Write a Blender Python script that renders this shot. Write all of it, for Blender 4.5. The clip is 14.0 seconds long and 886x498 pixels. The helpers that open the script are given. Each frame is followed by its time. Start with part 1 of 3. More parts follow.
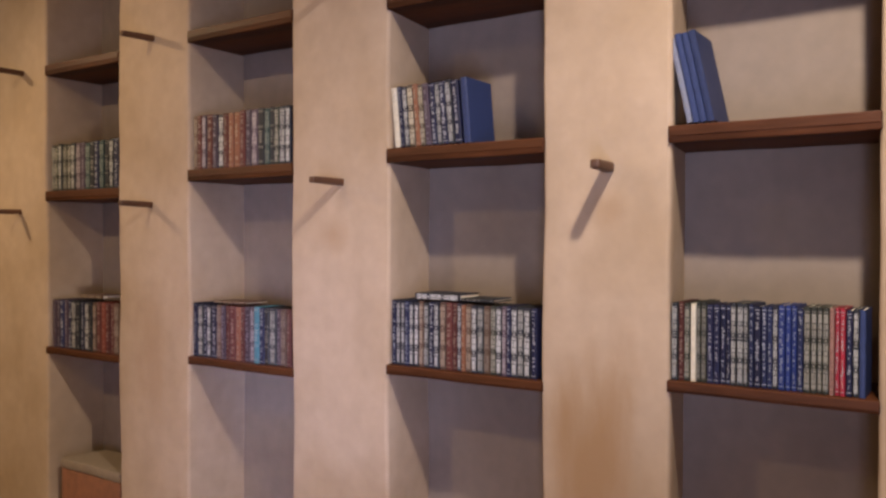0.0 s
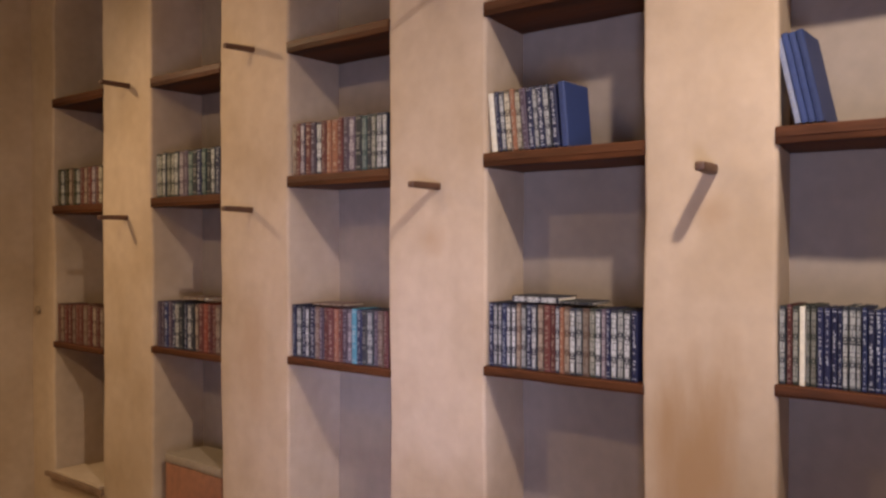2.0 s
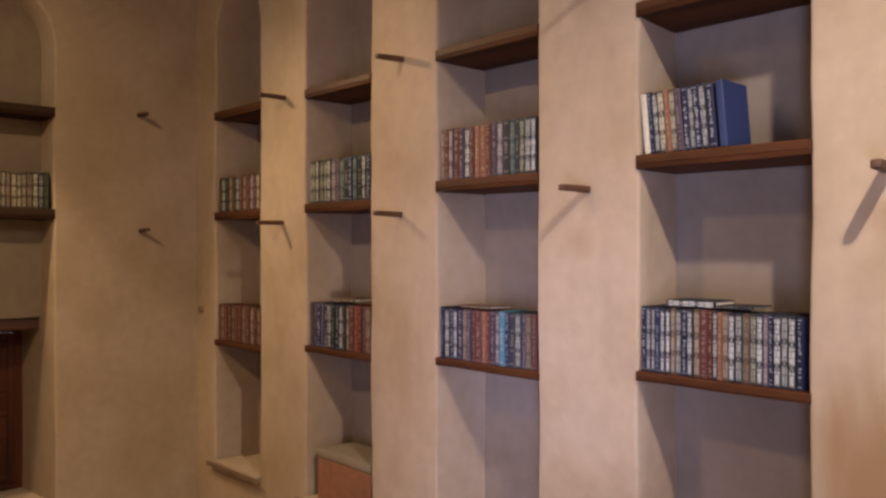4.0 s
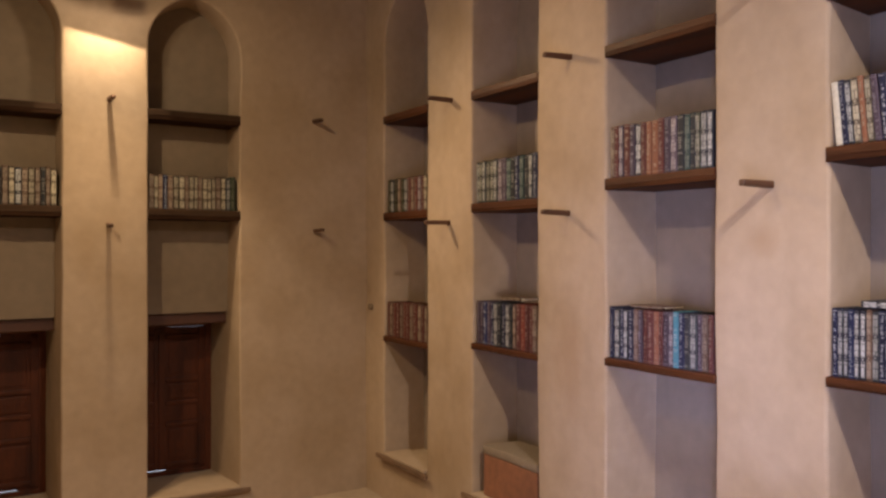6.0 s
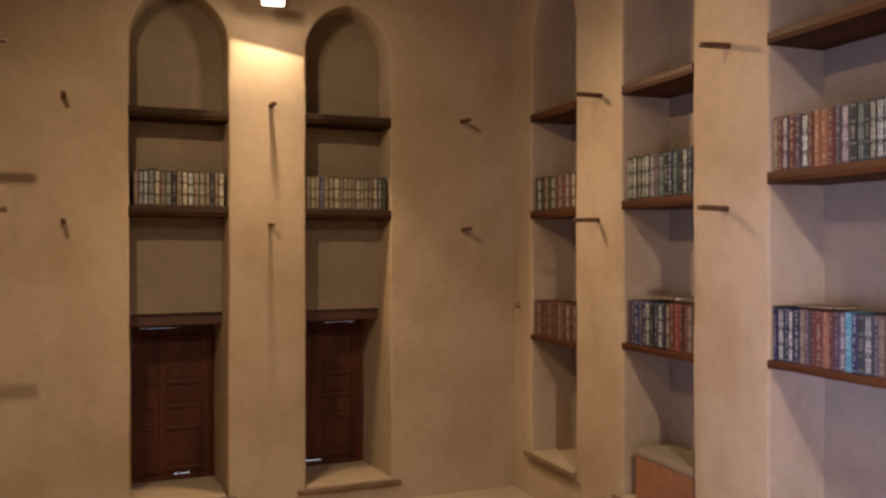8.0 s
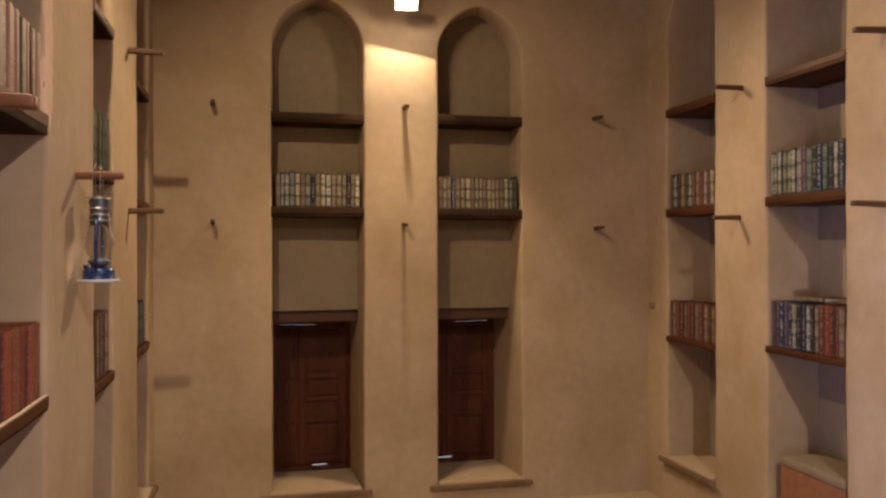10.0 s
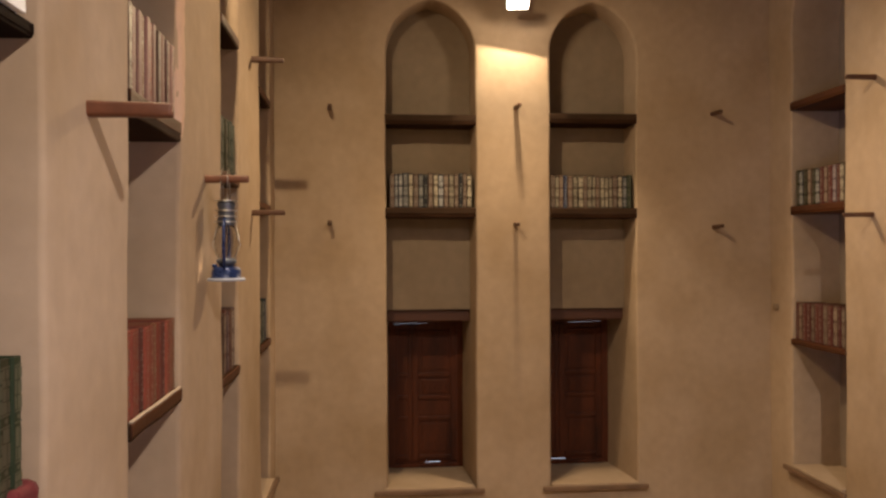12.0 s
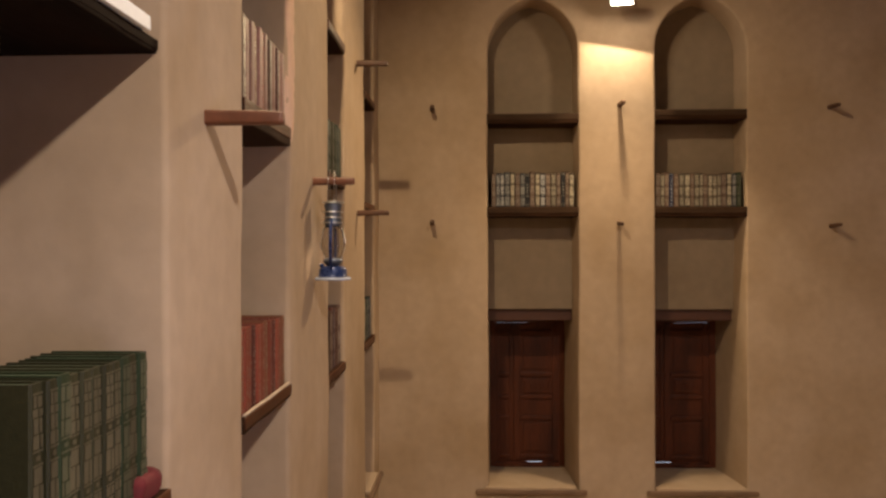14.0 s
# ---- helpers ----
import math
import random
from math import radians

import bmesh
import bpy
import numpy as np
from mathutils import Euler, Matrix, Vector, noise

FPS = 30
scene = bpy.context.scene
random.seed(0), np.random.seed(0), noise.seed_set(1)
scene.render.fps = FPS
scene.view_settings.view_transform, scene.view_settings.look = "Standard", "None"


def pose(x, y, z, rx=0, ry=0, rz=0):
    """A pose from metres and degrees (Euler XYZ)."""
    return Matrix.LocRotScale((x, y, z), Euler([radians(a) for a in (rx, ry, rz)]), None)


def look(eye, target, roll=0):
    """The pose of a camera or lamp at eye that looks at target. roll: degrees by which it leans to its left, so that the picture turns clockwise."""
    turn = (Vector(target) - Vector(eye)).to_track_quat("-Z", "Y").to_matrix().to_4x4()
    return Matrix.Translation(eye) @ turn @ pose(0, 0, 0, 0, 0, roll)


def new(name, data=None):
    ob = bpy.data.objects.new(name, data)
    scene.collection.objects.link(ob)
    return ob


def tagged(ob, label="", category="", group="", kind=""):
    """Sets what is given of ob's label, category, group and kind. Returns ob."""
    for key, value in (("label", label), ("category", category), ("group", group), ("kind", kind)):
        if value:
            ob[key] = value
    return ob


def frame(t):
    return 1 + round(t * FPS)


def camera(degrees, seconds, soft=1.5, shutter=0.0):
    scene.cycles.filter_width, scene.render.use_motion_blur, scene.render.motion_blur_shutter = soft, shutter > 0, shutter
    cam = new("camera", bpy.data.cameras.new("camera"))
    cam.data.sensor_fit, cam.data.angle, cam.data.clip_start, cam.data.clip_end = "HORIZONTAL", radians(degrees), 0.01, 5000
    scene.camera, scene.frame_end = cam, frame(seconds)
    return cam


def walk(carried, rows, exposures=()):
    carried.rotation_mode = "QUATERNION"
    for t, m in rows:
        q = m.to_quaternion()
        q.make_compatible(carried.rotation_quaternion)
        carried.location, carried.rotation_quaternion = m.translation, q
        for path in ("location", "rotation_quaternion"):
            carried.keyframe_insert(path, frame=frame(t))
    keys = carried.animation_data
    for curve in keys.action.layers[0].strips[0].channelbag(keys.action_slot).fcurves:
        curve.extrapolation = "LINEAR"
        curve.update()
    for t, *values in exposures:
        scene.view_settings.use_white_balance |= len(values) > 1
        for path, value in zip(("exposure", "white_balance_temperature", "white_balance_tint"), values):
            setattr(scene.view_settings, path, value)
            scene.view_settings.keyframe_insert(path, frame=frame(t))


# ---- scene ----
cam = camera(57.0, 14.0, soft=2.6)
# seconds, eye (x, y, z), yaw, pitch, roll in degrees
PATH = [
    (0.0, 0.151, -0.292, 1.836, -56.45, -0.80, -0.14),
    (0.5, 0.125, -0.275, 1.837, -55.70, -0.78, -0.14),
    (1.0, 0.099, -0.260, 1.836, -54.57, -0.75, -0.07),
    (1.5, 0.074, -0.245, 1.835, -53.13, -0.70, 0.01),
    (2.0, 0.051, -0.232, 1.833, -51.46, -0.53, 0.03),
    (2.5, 0.029, -0.219, 1.831, -49.48, -0.39, 0.08),
    (3.0, 0.007, -0.208, 1.828, -47.33, -0.28, 0.09),
    (5.5, -0.083, -0.164, 1.810, -34.21, -0.02, -0.08),
    (6.0, -0.098, -0.158, 1.806, -31.58, -0.01, -0.02),
    (6.5, -0.112, -0.153, 1.802, -29.20, 0.00, 0.06),
    (7.0, -0.125, -0.148, 1.798, -26.64, -0.04, 0.05),
    (7.5, -0.137, -0.145, 1.795, -24.15, -0.01, 0.01),
    (8.0, -0.148, -0.142, 1.791, -21.74, 0.01, 0.05),
    (10.5, -0.186, -0.139, 1.779, -10.83, 0.08, 0.12),
    (11.0, -0.191, -0.141, 1.778, -8.90, 0.09, 0.15),
    (11.5, -0.195, -0.143, 1.778, -7.06, 0.09, 0.20),
    (12.0, -0.198, -0.146, 1.778, -5.16, 0.10, 0.24),
    (12.5, -0.200, -0.150, 1.780, -3.32, 0.09, 0.23),
    (13.0, -0.200, -0.154, 1.782, -1.46, 0.07, 0.24),
    (13.5, -0.200, -0.159, 1.785, 0.24, 0.03, 0.19),
    (14.0, -0.199, -0.165, 1.789, 1.96, -0.03, 0.14),
]
walk(cam, [(t, pose(x, y, z, 90 + pitch, roll, yaw)) for t, x, y, z, yaw, pitch, roll in PATH], [(0.0, -0.02), (0.7, 0.04), (3.0, 0.06), (6.5, 0.07), (14.0, 0.15)])

# ---- light ----
world = bpy.data.worlds.new("sky")
scene.world = world
world.use_nodes = True
wn = world.node_tree
sky = wn.nodes.new("ShaderNodeTexSky")
sky.sky_type = "NISHITA"
sky.sun_disc = False
sky.sun_elevation = radians(40)
sky.sun_rotation = radians(150)
wn.nodes["Background"].inputs[1].default_value = 0.12
wn.links.new(sky.outputs[0], wn.nodes["Background"].inputs[0])


def lamp(name, kind, where, watts, colour, size):
    data = bpy.data.lights.new(name, kind)
    data.energy, data.color = watts, colour
    ob = new(name, data)
    ob.matrix_world = where
    if kind == "AREA":
        data.shape, data.size, data.size_y = "RECTANGLE", size[0], size[1]
    else:
        data.shadow_soft_size = size
    return ob


FLOOD = Vector((0.845, 5.49, 3.50))      # floodlight over the pier of the end wall
FLOOD_AIM = Vector((-0.06, -0.42, -0.90)).normalized()
PENDANT = Vector((1.16, -0.45, 3.93))    # bulb under the ceiling in the middle of the room
WEST_FLOOD = Vector((-0.79, 2.66, 4.10))  # floodlight high on the west wall, aimed across the room
WEST_AIM = Vector((0.50, 0.42, -1.15)).normalized()
# the floodlight: a strong beam into the room and a weak spill onto the pier from the same glass
BEAM = FLOOD + Vector((0, -0.035, -0.03))
flood = lamp("flood_beam", "SPOT", look(BEAM, BEAM + Vector((-0.03, -0.80, -0.85))), 150, (1.0, 0.71, 0.40), 0.05)
flood.data.spot_size, flood.data.spot_blend = radians(144), 0.5
SPILL = FLOOD + FLOOD_AIM * 0.012
spill = lamp("flood_spill", "SPOT", look(SPILL, SPILL + FLOOD_AIM), 46, (1.0, 0.79, 0.52), 0.0006)
# added point lamp that brightens the wall round the floodlight like a halo
lamp("flood_halo_fill", "POINT", Matrix.Translation(FLOOD + Vector((0, -0.09, 0.0))), 6, (1.0, 0.80, 0.58), 0.03)
spill.data.spot_size, spill.data.spot_blend = radians(178), 0.3
WEST_BEAM = WEST_FLOOD + WEST_AIM * 0.02
west_flood = lamp("west_flood_beam", "SPOT", look(WEST_BEAM, WEST_BEAM + WEST_AIM), 236, (1.0, 0.76, 0.47), 0.04)
west_flood.data.spot_size, west_flood.data.spot_blend = radians(134), 0.6
# the spot cone, not the added shade, keeps light off the upper walls
pendant = lamp("pendant_light", "SPOT", Matrix.Translation(PENDANT), 515, (1.0, 0.87, 0.77), 0.06)
pendant.data.spot_size, pendant.data.spot_blend = radians(168), 0.65
# bluish fill for daylight, added at one west and one east niche behind the camera
west = lamp("west_fill_light", "AREA", look((-0.88, -0.83, 0.95), (2.83, 1.75, 2.4)), 19, (0.52, 0.585, 1.0), (0.62, 1.9))
west.data.spread = radians(66)
narrow = lamp("west_narrow_fill", "AREA", look((-0.88, -0.83, 0.95), (2.83, 2.48, 0.95)), 7, (0.56, 0.60, 1.0), (0.60, 1.8))
narrow.data.spread = radians(24)
east = lamp("east_fill_light", "AREA", look((2.87, -0.86, 0.70), (-0.86, 1.9, 1.5)), 3.2, (0.66, 0.64, 1.0), (0.6, 1.1))
east.data.spread = radians(60)


# ---- materials ----
def material(name, base, rough=0.8, metal=0.0, vary=0.12, scale=6.0, bump=0.0, bump_scale=60.0, stretch=(1, 1, 1), second=None, blotch=1.3, spec=0.5, objvary=0.0):
    m = bpy.data.materials.new(name)
    m.use_nodes = True
    nt = m.node_tree
    nd, ln = nt.nodes, nt.links
    bsdf = nd["Principled BSDF"]
    bsdf.inputs["Metallic"].default_value = metal
    bsdf.inputs["Specular IOR Level"].default_value = spec
    co = nd.new("ShaderNodeTexCoord")
    mp = nd.new("ShaderNodeMapping")
    mp.inputs["Scale"].default_value = stretch
    ln.new(co.outputs["Object"], mp.inputs["Vector"])
    fine = nd.new("ShaderNodeTexNoise")
    fine.inputs["Scale"].default_value, fine.inputs["Detail"].default_value = scale * 5, 6
    wide = nd.new("ShaderNodeTexNoise")
    wide.inputs["Scale"].default_value, wide.inputs["Detail"].default_value = blotch, 4
    ln.new(mp.outputs[0], fine.inputs["Vector"])
    ln.new(mp.outputs[0], wide.inputs["Vector"])
    dark = second or tuple(c * (1 - 2.2 * vary) for c in base)
    mix = nd.new("ShaderNodeMix")
    mix.data_type = "RGBA"
    mix.inputs["A"].default_value, mix.inputs["B"].default_value = (*base, 1), (*dark, 1)
    ramp = nd.new("ShaderNodeMapRange")
    ramp.inputs["From Min"].default_value, ramp.inputs["From Max"].default_value = 0.42, 0.72
    ln.new(wide.outputs[0], ramp.inputs["Value"])
    ln.new(ramp.outputs[0], mix.inputs["Factor"])
    hsv = nd.new("ShaderNodeHueSaturation")
    ln.new(mix.outputs["Result"], hsv.inputs["Color"])
    val = nd.new("ShaderNodeMapRange")
    val.inputs["To Min"].default_value, val.inputs["To Max"].default_value = 1 - vary * 1.6, 1 + vary * 1.6
    val.inputs["From Min"].default_value, val.inputs["From Max"].default_value = 0.25, 0.75
    ln.new(fine.outputs[0], val.inputs["Value"])
    if objvary:
        info = nd.new("ShaderNodeObjectInfo")
        r = nd.new("ShaderNodeMapRange")
        r.inputs["To Min"].default_value, r.inputs["To Max"].default_value = 1 - objvary, 1 + objvary
        ln.new(info.outputs["Random"], r.inputs["Value"])
        mul = nd.new("ShaderNodeMath")
        mul.operation = "MULTIPLY"
        ln.new(val.outputs[0], mul.inputs[0])
        ln.new(r.outputs[0], mul.inputs[1])
        ln.new(mul.outputs[0], hsv.inputs["Value"])
    else:
        ln.new(val.outputs[0], hsv.inputs["Value"])
    ln.new(hsv.outputs[0], bsdf.inputs["Base Color"])
    rr = nd.new("ShaderNodeMapRange")
    rr.inputs["To Min"].default_value, rr.inputs["To Max"].default_value = max(0.05, rough - 0.12), min(1, rough + 0.1)
    ln.new(fine.outputs[0], rr.inputs["Value"])
    ln.new(rr.outputs[0], bsdf.inputs["Roughness"])
    if bump:
        b = nd.new("ShaderNodeBump")
        b.inputs["Strength"].default_value, b.inputs["Distance"].default_value = bump, 0.01
        n2 = nd.new("ShaderNodeTexNoise")
        n2.inputs["Scale"].default_value, n2.inputs["Detail"].default_value = bump_scale, 5
        ln.new(mp.outputs[0], n2.inputs["Vector"])
        ln.new(n2.outputs[0], b.inputs["Height"])
        ln.new(b.outputs[0], bsdf.inputs["Normal"])
    return m


def plaster(name, base, stain, patches=()):
    """Hand-trowelled lime plaster: wide tonal drift, vertical runs of dirt, fine trowel relief."""
    m = material(name, base, 0.92, vary=0.045, scale=3.0, bump=0.25, bump_scale=9.0, second=stain, blotch=1.7, spec=0.25)
    nt = m.node_tree
    nd, ln = nt.nodes, nt.links
    bsdf = nd["Principled BSDF"]
    src = bsdf.inputs["Base Color"].links[0].from_socket
    co = nd.new("ShaderNodeTexCoord")
    mp = nd.new("ShaderNodeMapping")
    mp.inputs["Scale"].default_value = (3.0, 3.0, 0.8)
    run = nd.new("ShaderNodeTexNoise")
    run.inputs["Scale"].default_value, run.inputs["Detail"].default_value = 2.3, 5
    ln.new(co.outputs["Object"], mp.inputs["Vector"])
    ln.new(mp.outputs[0], run.inputs["Vector"])
    r = nd.new("ShaderNodeMapRange")
    r.inputs["From Min"].default_value, r.inputs["From Max"].default_value = 0.52, 0.8
    r.inputs["To Max"].default_value = 0.22
    ln.new(run.outputs[0], r.inputs["Value"])
    mix = nd.new("ShaderNodeMix")
    mix.data_type = "RGBA"
    mix.inputs["B"].default_value = (*[c * 0.72 for c in stain], 1)
    ln.new(r.outputs[0], mix.inputs["Factor"])
    ln.new(src, mix.inputs["A"])
    colour = mix.outputs["Result"]
    # darker ochre areas with ragged outlines: centre, half width, half height, strength
    for centre, across, up, strength in patches:
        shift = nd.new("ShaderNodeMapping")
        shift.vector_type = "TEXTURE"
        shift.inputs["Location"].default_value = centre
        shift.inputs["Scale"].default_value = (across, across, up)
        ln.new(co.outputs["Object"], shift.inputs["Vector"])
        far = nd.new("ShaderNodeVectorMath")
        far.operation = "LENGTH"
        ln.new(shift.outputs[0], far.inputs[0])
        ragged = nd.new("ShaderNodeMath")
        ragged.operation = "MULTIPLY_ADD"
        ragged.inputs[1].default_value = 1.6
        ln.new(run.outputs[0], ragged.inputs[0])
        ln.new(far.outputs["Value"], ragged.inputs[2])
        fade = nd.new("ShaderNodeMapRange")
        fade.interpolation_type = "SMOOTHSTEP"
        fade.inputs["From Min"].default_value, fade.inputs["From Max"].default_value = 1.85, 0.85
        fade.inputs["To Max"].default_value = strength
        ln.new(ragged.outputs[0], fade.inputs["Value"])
        patched = nd.new("ShaderNodeMix")
        patched.data_type = "RGBA"
        patched.inputs["B"].default_value = (0.27, 0.165, 0.085, 1)
        ln.new(fade.outputs[0], patched.inputs["Factor"])
        ln.new(colour, patched.inputs["A"])
        colour = patched.outputs["Result"]
    ln.new(colour, bsdf.inputs["Base Color"])
    return m


def glow(name, colour, strength):
    m = bpy.data.materials.new(name)
    m.use_nodes = True
    b = m.node_tree.nodes["Principled BSDF"]
    b.inputs["Base Color"].default_value = (*colour, 1)
    b.inputs["Emission Color"].default_value = (*colour, 1)
    b.inputs["Emission Strength"].default_value = strength
    return m


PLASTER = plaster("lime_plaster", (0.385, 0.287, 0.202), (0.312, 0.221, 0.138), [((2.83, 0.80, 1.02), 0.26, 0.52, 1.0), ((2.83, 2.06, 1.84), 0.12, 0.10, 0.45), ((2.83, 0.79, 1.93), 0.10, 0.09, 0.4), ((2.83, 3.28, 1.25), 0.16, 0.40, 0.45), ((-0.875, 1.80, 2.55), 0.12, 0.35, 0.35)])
# darker, greyer plaster for the flat niche backs of the east wall
NICHE_PLASTER = plaster("grey_niche_lime_plaster", (0.245, 0.192, 0.150), (0.205, 0.155, 0.115))
# darker, more olive plaster for the upper backs of the window niches
OLIVE_PLASTER = plaster("olive_dark_lime_plaster", (0.240, 0.185, 0.132), (0.200, 0.150, 0.102))
# repair plaster, paler and pinker to hold the lamplight on its corner
PINK_PLASTER = plaster("lit_pink_repair_plaster", (0.60, 0.41, 0.31), (0.50, 0.33, 0.23))
PLASTER_DARK = material("stained_plaster", (0.21, 0.145, 0.085), 0.95, vary=0.1, scale=8)
FLOOR = material("plaster_floor", (0.35, 0.265, 0.185), 0.85, vary=0.06, scale=4, bump=0.15, bump_scale=14)
CEILING_WOOD = material("dark_ceiling_boards", (0.06, 0.036, 0.022), 0.8, vary=0.15, scale=3, stretch=(8, 1, 1))
SHELF_WOOD = material("dark_varnished_wood", (0.072, 0.023, 0.008), 0.6, vary=0.24, scale=2.2, bump=0.2, bump_scale=12, stretch=(0.6, 5, 9), second=(0.026, 0.008, 0.003), spec=0.12)
OLD_SHELF_WOOD = material("dark_brown_wood", (0.036, 0.016, 0.008), 0.8, vary=0.22, scale=2.2, bump=0.2, bump_scale=12, stretch=(0.6, 5, 9), second=(0.018, 0.008, 0.004), spec=0.07)
EDGE_WOOD = material("red_brown_edge_wood", (0.088, 0.030, 0.011), 0.5, vary=0.26, scale=2.2, bump=0.2, bump_scale=12, stretch=(0.6, 5, 9), second=(0.040, 0.013, 0.005), spec=0.2)
GREY_EDGE = material("grey_brown_edge_wood", (0.062, 0.036, 0.021), 0.75, vary=0.26, scale=2.2, bump=0.2, bump_scale=12, stretch=(0.6, 5, 9), second=(0.026, 0.013, 0.007), spec=0.1)
# near-black copy of the shelf wood that holds the shade seen from below
SHADED_WOOD = material("shaded_black_wood", (0.012, 0.0055, 0.003), 0.8, vary=0.22, scale=2.2, bump=0.2, bump_scale=12, stretch=(0.6, 5, 9), second=(0.006, 0.003, 0.002), spec=0.06)
SILL_WOOD = material("grey_brown_sill_wood", (0.17, 0.10, 0.058), 0.7, vary=0.15, scale=4, bump=0.2, bump_scale=30, stretch=(4, 4, 4))
PEG_WOOD = material("dark_peg_wood", (0.092, 0.036, 0.015), 0.6, vary=0.18, scale=6, bump=0.25, bump_scale=30, objvary=0.2, stretch=(4, 0.7, 4))
PEG_RED = material("red_brown_peg_wood", (0.150, 0.050, 0.021), 0.55, vary=0.16, scale=6, bump=0.2, bump_scale=40)
DOOR_WOOD = material("carved_mahogany", (0.085, 0.021, 0.007), 0.55, vary=0.18, scale=3, bump=0.15, bump_scale=25, stretch=(6, 6, 1), second=(0.035, 0.009, 0.004), spec=0.25)
LINTEL_WOOD = material("red_lintel_wood", (0.070, 0.021, 0.009), 0.6, vary=0.15, scale=4, bump=0.2, stretch=(1, 5, 5))
PAPER = material("page_edges", (0.62, 0.54, 0.40), 0.9, vary=0.08, scale=20, stretch=(40, 1, 1))
LEATHER = material("chest_leather", (0.23, 0.095, 0.05), 0.6, vary=0.15, scale=4, bump=0.2, bump_scale=40)
GLINT_EDGE = material("pale_glint_wood", (0.42, 0.33, 0.25), 0.7, vary=0.2, scale=8, stretch=(3, 3, 3))
CHEST_TOP = material("chest_lid_cloth", (0.20, 0.150, 0.105), 0.9, vary=0.08, scale=8)
WHITE = material("white_paper", (0.80, 0.79, 0.75), 0.7, vary=0.03)
RED_CLOTH = material("red_cloth", (0.11, 0.008, 0.011), 0.85, vary=0.12, scale=10)
BLUE_TIN = material("blue_enamelled_tin", (0.014, 0.03, 0.11), 0.3, metal=0.3, vary=0.1, scale=12)
STEEL = material("bright_wire", (0.62, 0.62, 0.6), 0.3, metal=1.0, vary=0.05)
GREY_TIN = material("grey_blue_tin", (0.10, 0.115, 0.15), 0.35, metal=0.5, vary=0.1)
PALE_BLUE = material("pale_blue_enamel", (0.34, 0.37, 0.46), 0.35, vary=0.08, scale=12)
PALE_TIN = material("pale_enamelled_steel", (0.6, 0.56, 0.5), 0.4, vary=0.05)
GREEN_EDGE = material("green_sprinkled_page_edges", (0.075, 0.09, 0.045), 0.85, vary=0.12, scale=20)
BLACK = material("black_lamp_housing", (0.03, 0.03, 0.032), 0.5, vary=0.1)
DAYLIGHT = glow("hazy_daylight", (0.78, 0.84, 1.0), 1.3)
FILL_GLOW = glow("bluish_fill_glow", (0.66, 0.70, 1.0), 0.7)
LAMP_FACE = glow("lamp_glass", (1.0, 0.93, 0.80), 14)
BULB = glow("bulb_glass", (1.0, 0.92, 0.8), 20)
GLASS = bpy.data.materials.new("clear_glass")
GLASS.use_nodes = True
_g = GLASS.node_tree.nodes["Principled BSDF"]
_g.inputs["Transmission Weight"].default_value, _g.inputs["Roughness"].default_value, _g.inputs["IOR"].default_value = 1.0, 0.03, 1.45


# ---- building helpers ----
def mesh_of(name, verts, faces, smooth=False):
    me = bpy.data.meshes.new(name)
    me.from_pydata([tuple(v) for v in verts], [], faces)
    if smooth:
        me.polygons.foreach_set("use_smooth", [True] * len(me.polygons))
    me.update()
    return me


def put(name, me, mat, parent=None, label=""):
    ob = new(name, me)
    if mat and not me.materials:
        me.materials.append(mat)
    if parent:
        ob.parent = parent
    return tagged(ob, label)


def part(name, bm, mat, parent=None, label="", smooth=False):
    bmesh.ops.recalc_face_normals(bm, faces=bm.faces)
    me = bpy.data.meshes.new(name)
    bm.to_mesh(me)
    bm.free()
    if smooth:
        me.polygons.foreach_set("use_smooth", [True] * len(me.polygons))
    return put(name, me, mat, parent, label)


def thing(name, where, label, category, group="", kind=""):
    ob = new(name)
    ob.matrix_world = where
    ob.empty_display_size = 0.05
    return tagged(ob, label, category, group, kind)


def box(x0, x1, y0, y1, z0, z1, bevel=0.004, cuts=0, wobble=0.0, into=None):
    """A bevelled block, with its faces cut along its length and made a little uneven if asked."""
    bm = bmesh.new()
    bmesh.ops.create_cube(bm, size=1)
    size, mid = Vector((x1 - x0, y1 - y0, z1 - z0)), Vector(((x0 + x1) / 2, (y0 + y1) / 2, (z0 + z1) / 2))
    for v in bm.verts:
        v.co = Vector((v.co[i] * size[i] for i in range(3))) + mid
    if cuts:
        axis = max(range(3), key=lambda i: size[i])
        es = [e for e in bm.edges if abs((e.verts[0].co - e.verts[1].co)[axis]) > size[axis] * 0.9]
        bmesh.ops.subdivide_edges(bm, edges=es, cuts=cuts, use_grid_fill=True)
    if bevel:
        es = [e for e in bm.edges if len(e.link_faces) == 2 and e.calc_face_angle(0) > 0.5]
        bmesh.ops.bevel(bm, geom=es, offset=bevel, segments=2, profile=0.6, affect="EDGES", clamp_overlap=True)
    if wobble:
        for v in bm.verts:
            v.co += noise.noise_vector(v.co * 5.3) * wobble
    if into is not None:
        tmp = bpy.data.meshes.new("tmp")
        bm.to_mesh(tmp)
        bm.free()
        into.from_mesh(tmp)
        bpy.data.meshes.remove(tmp)
        return into
    return bm


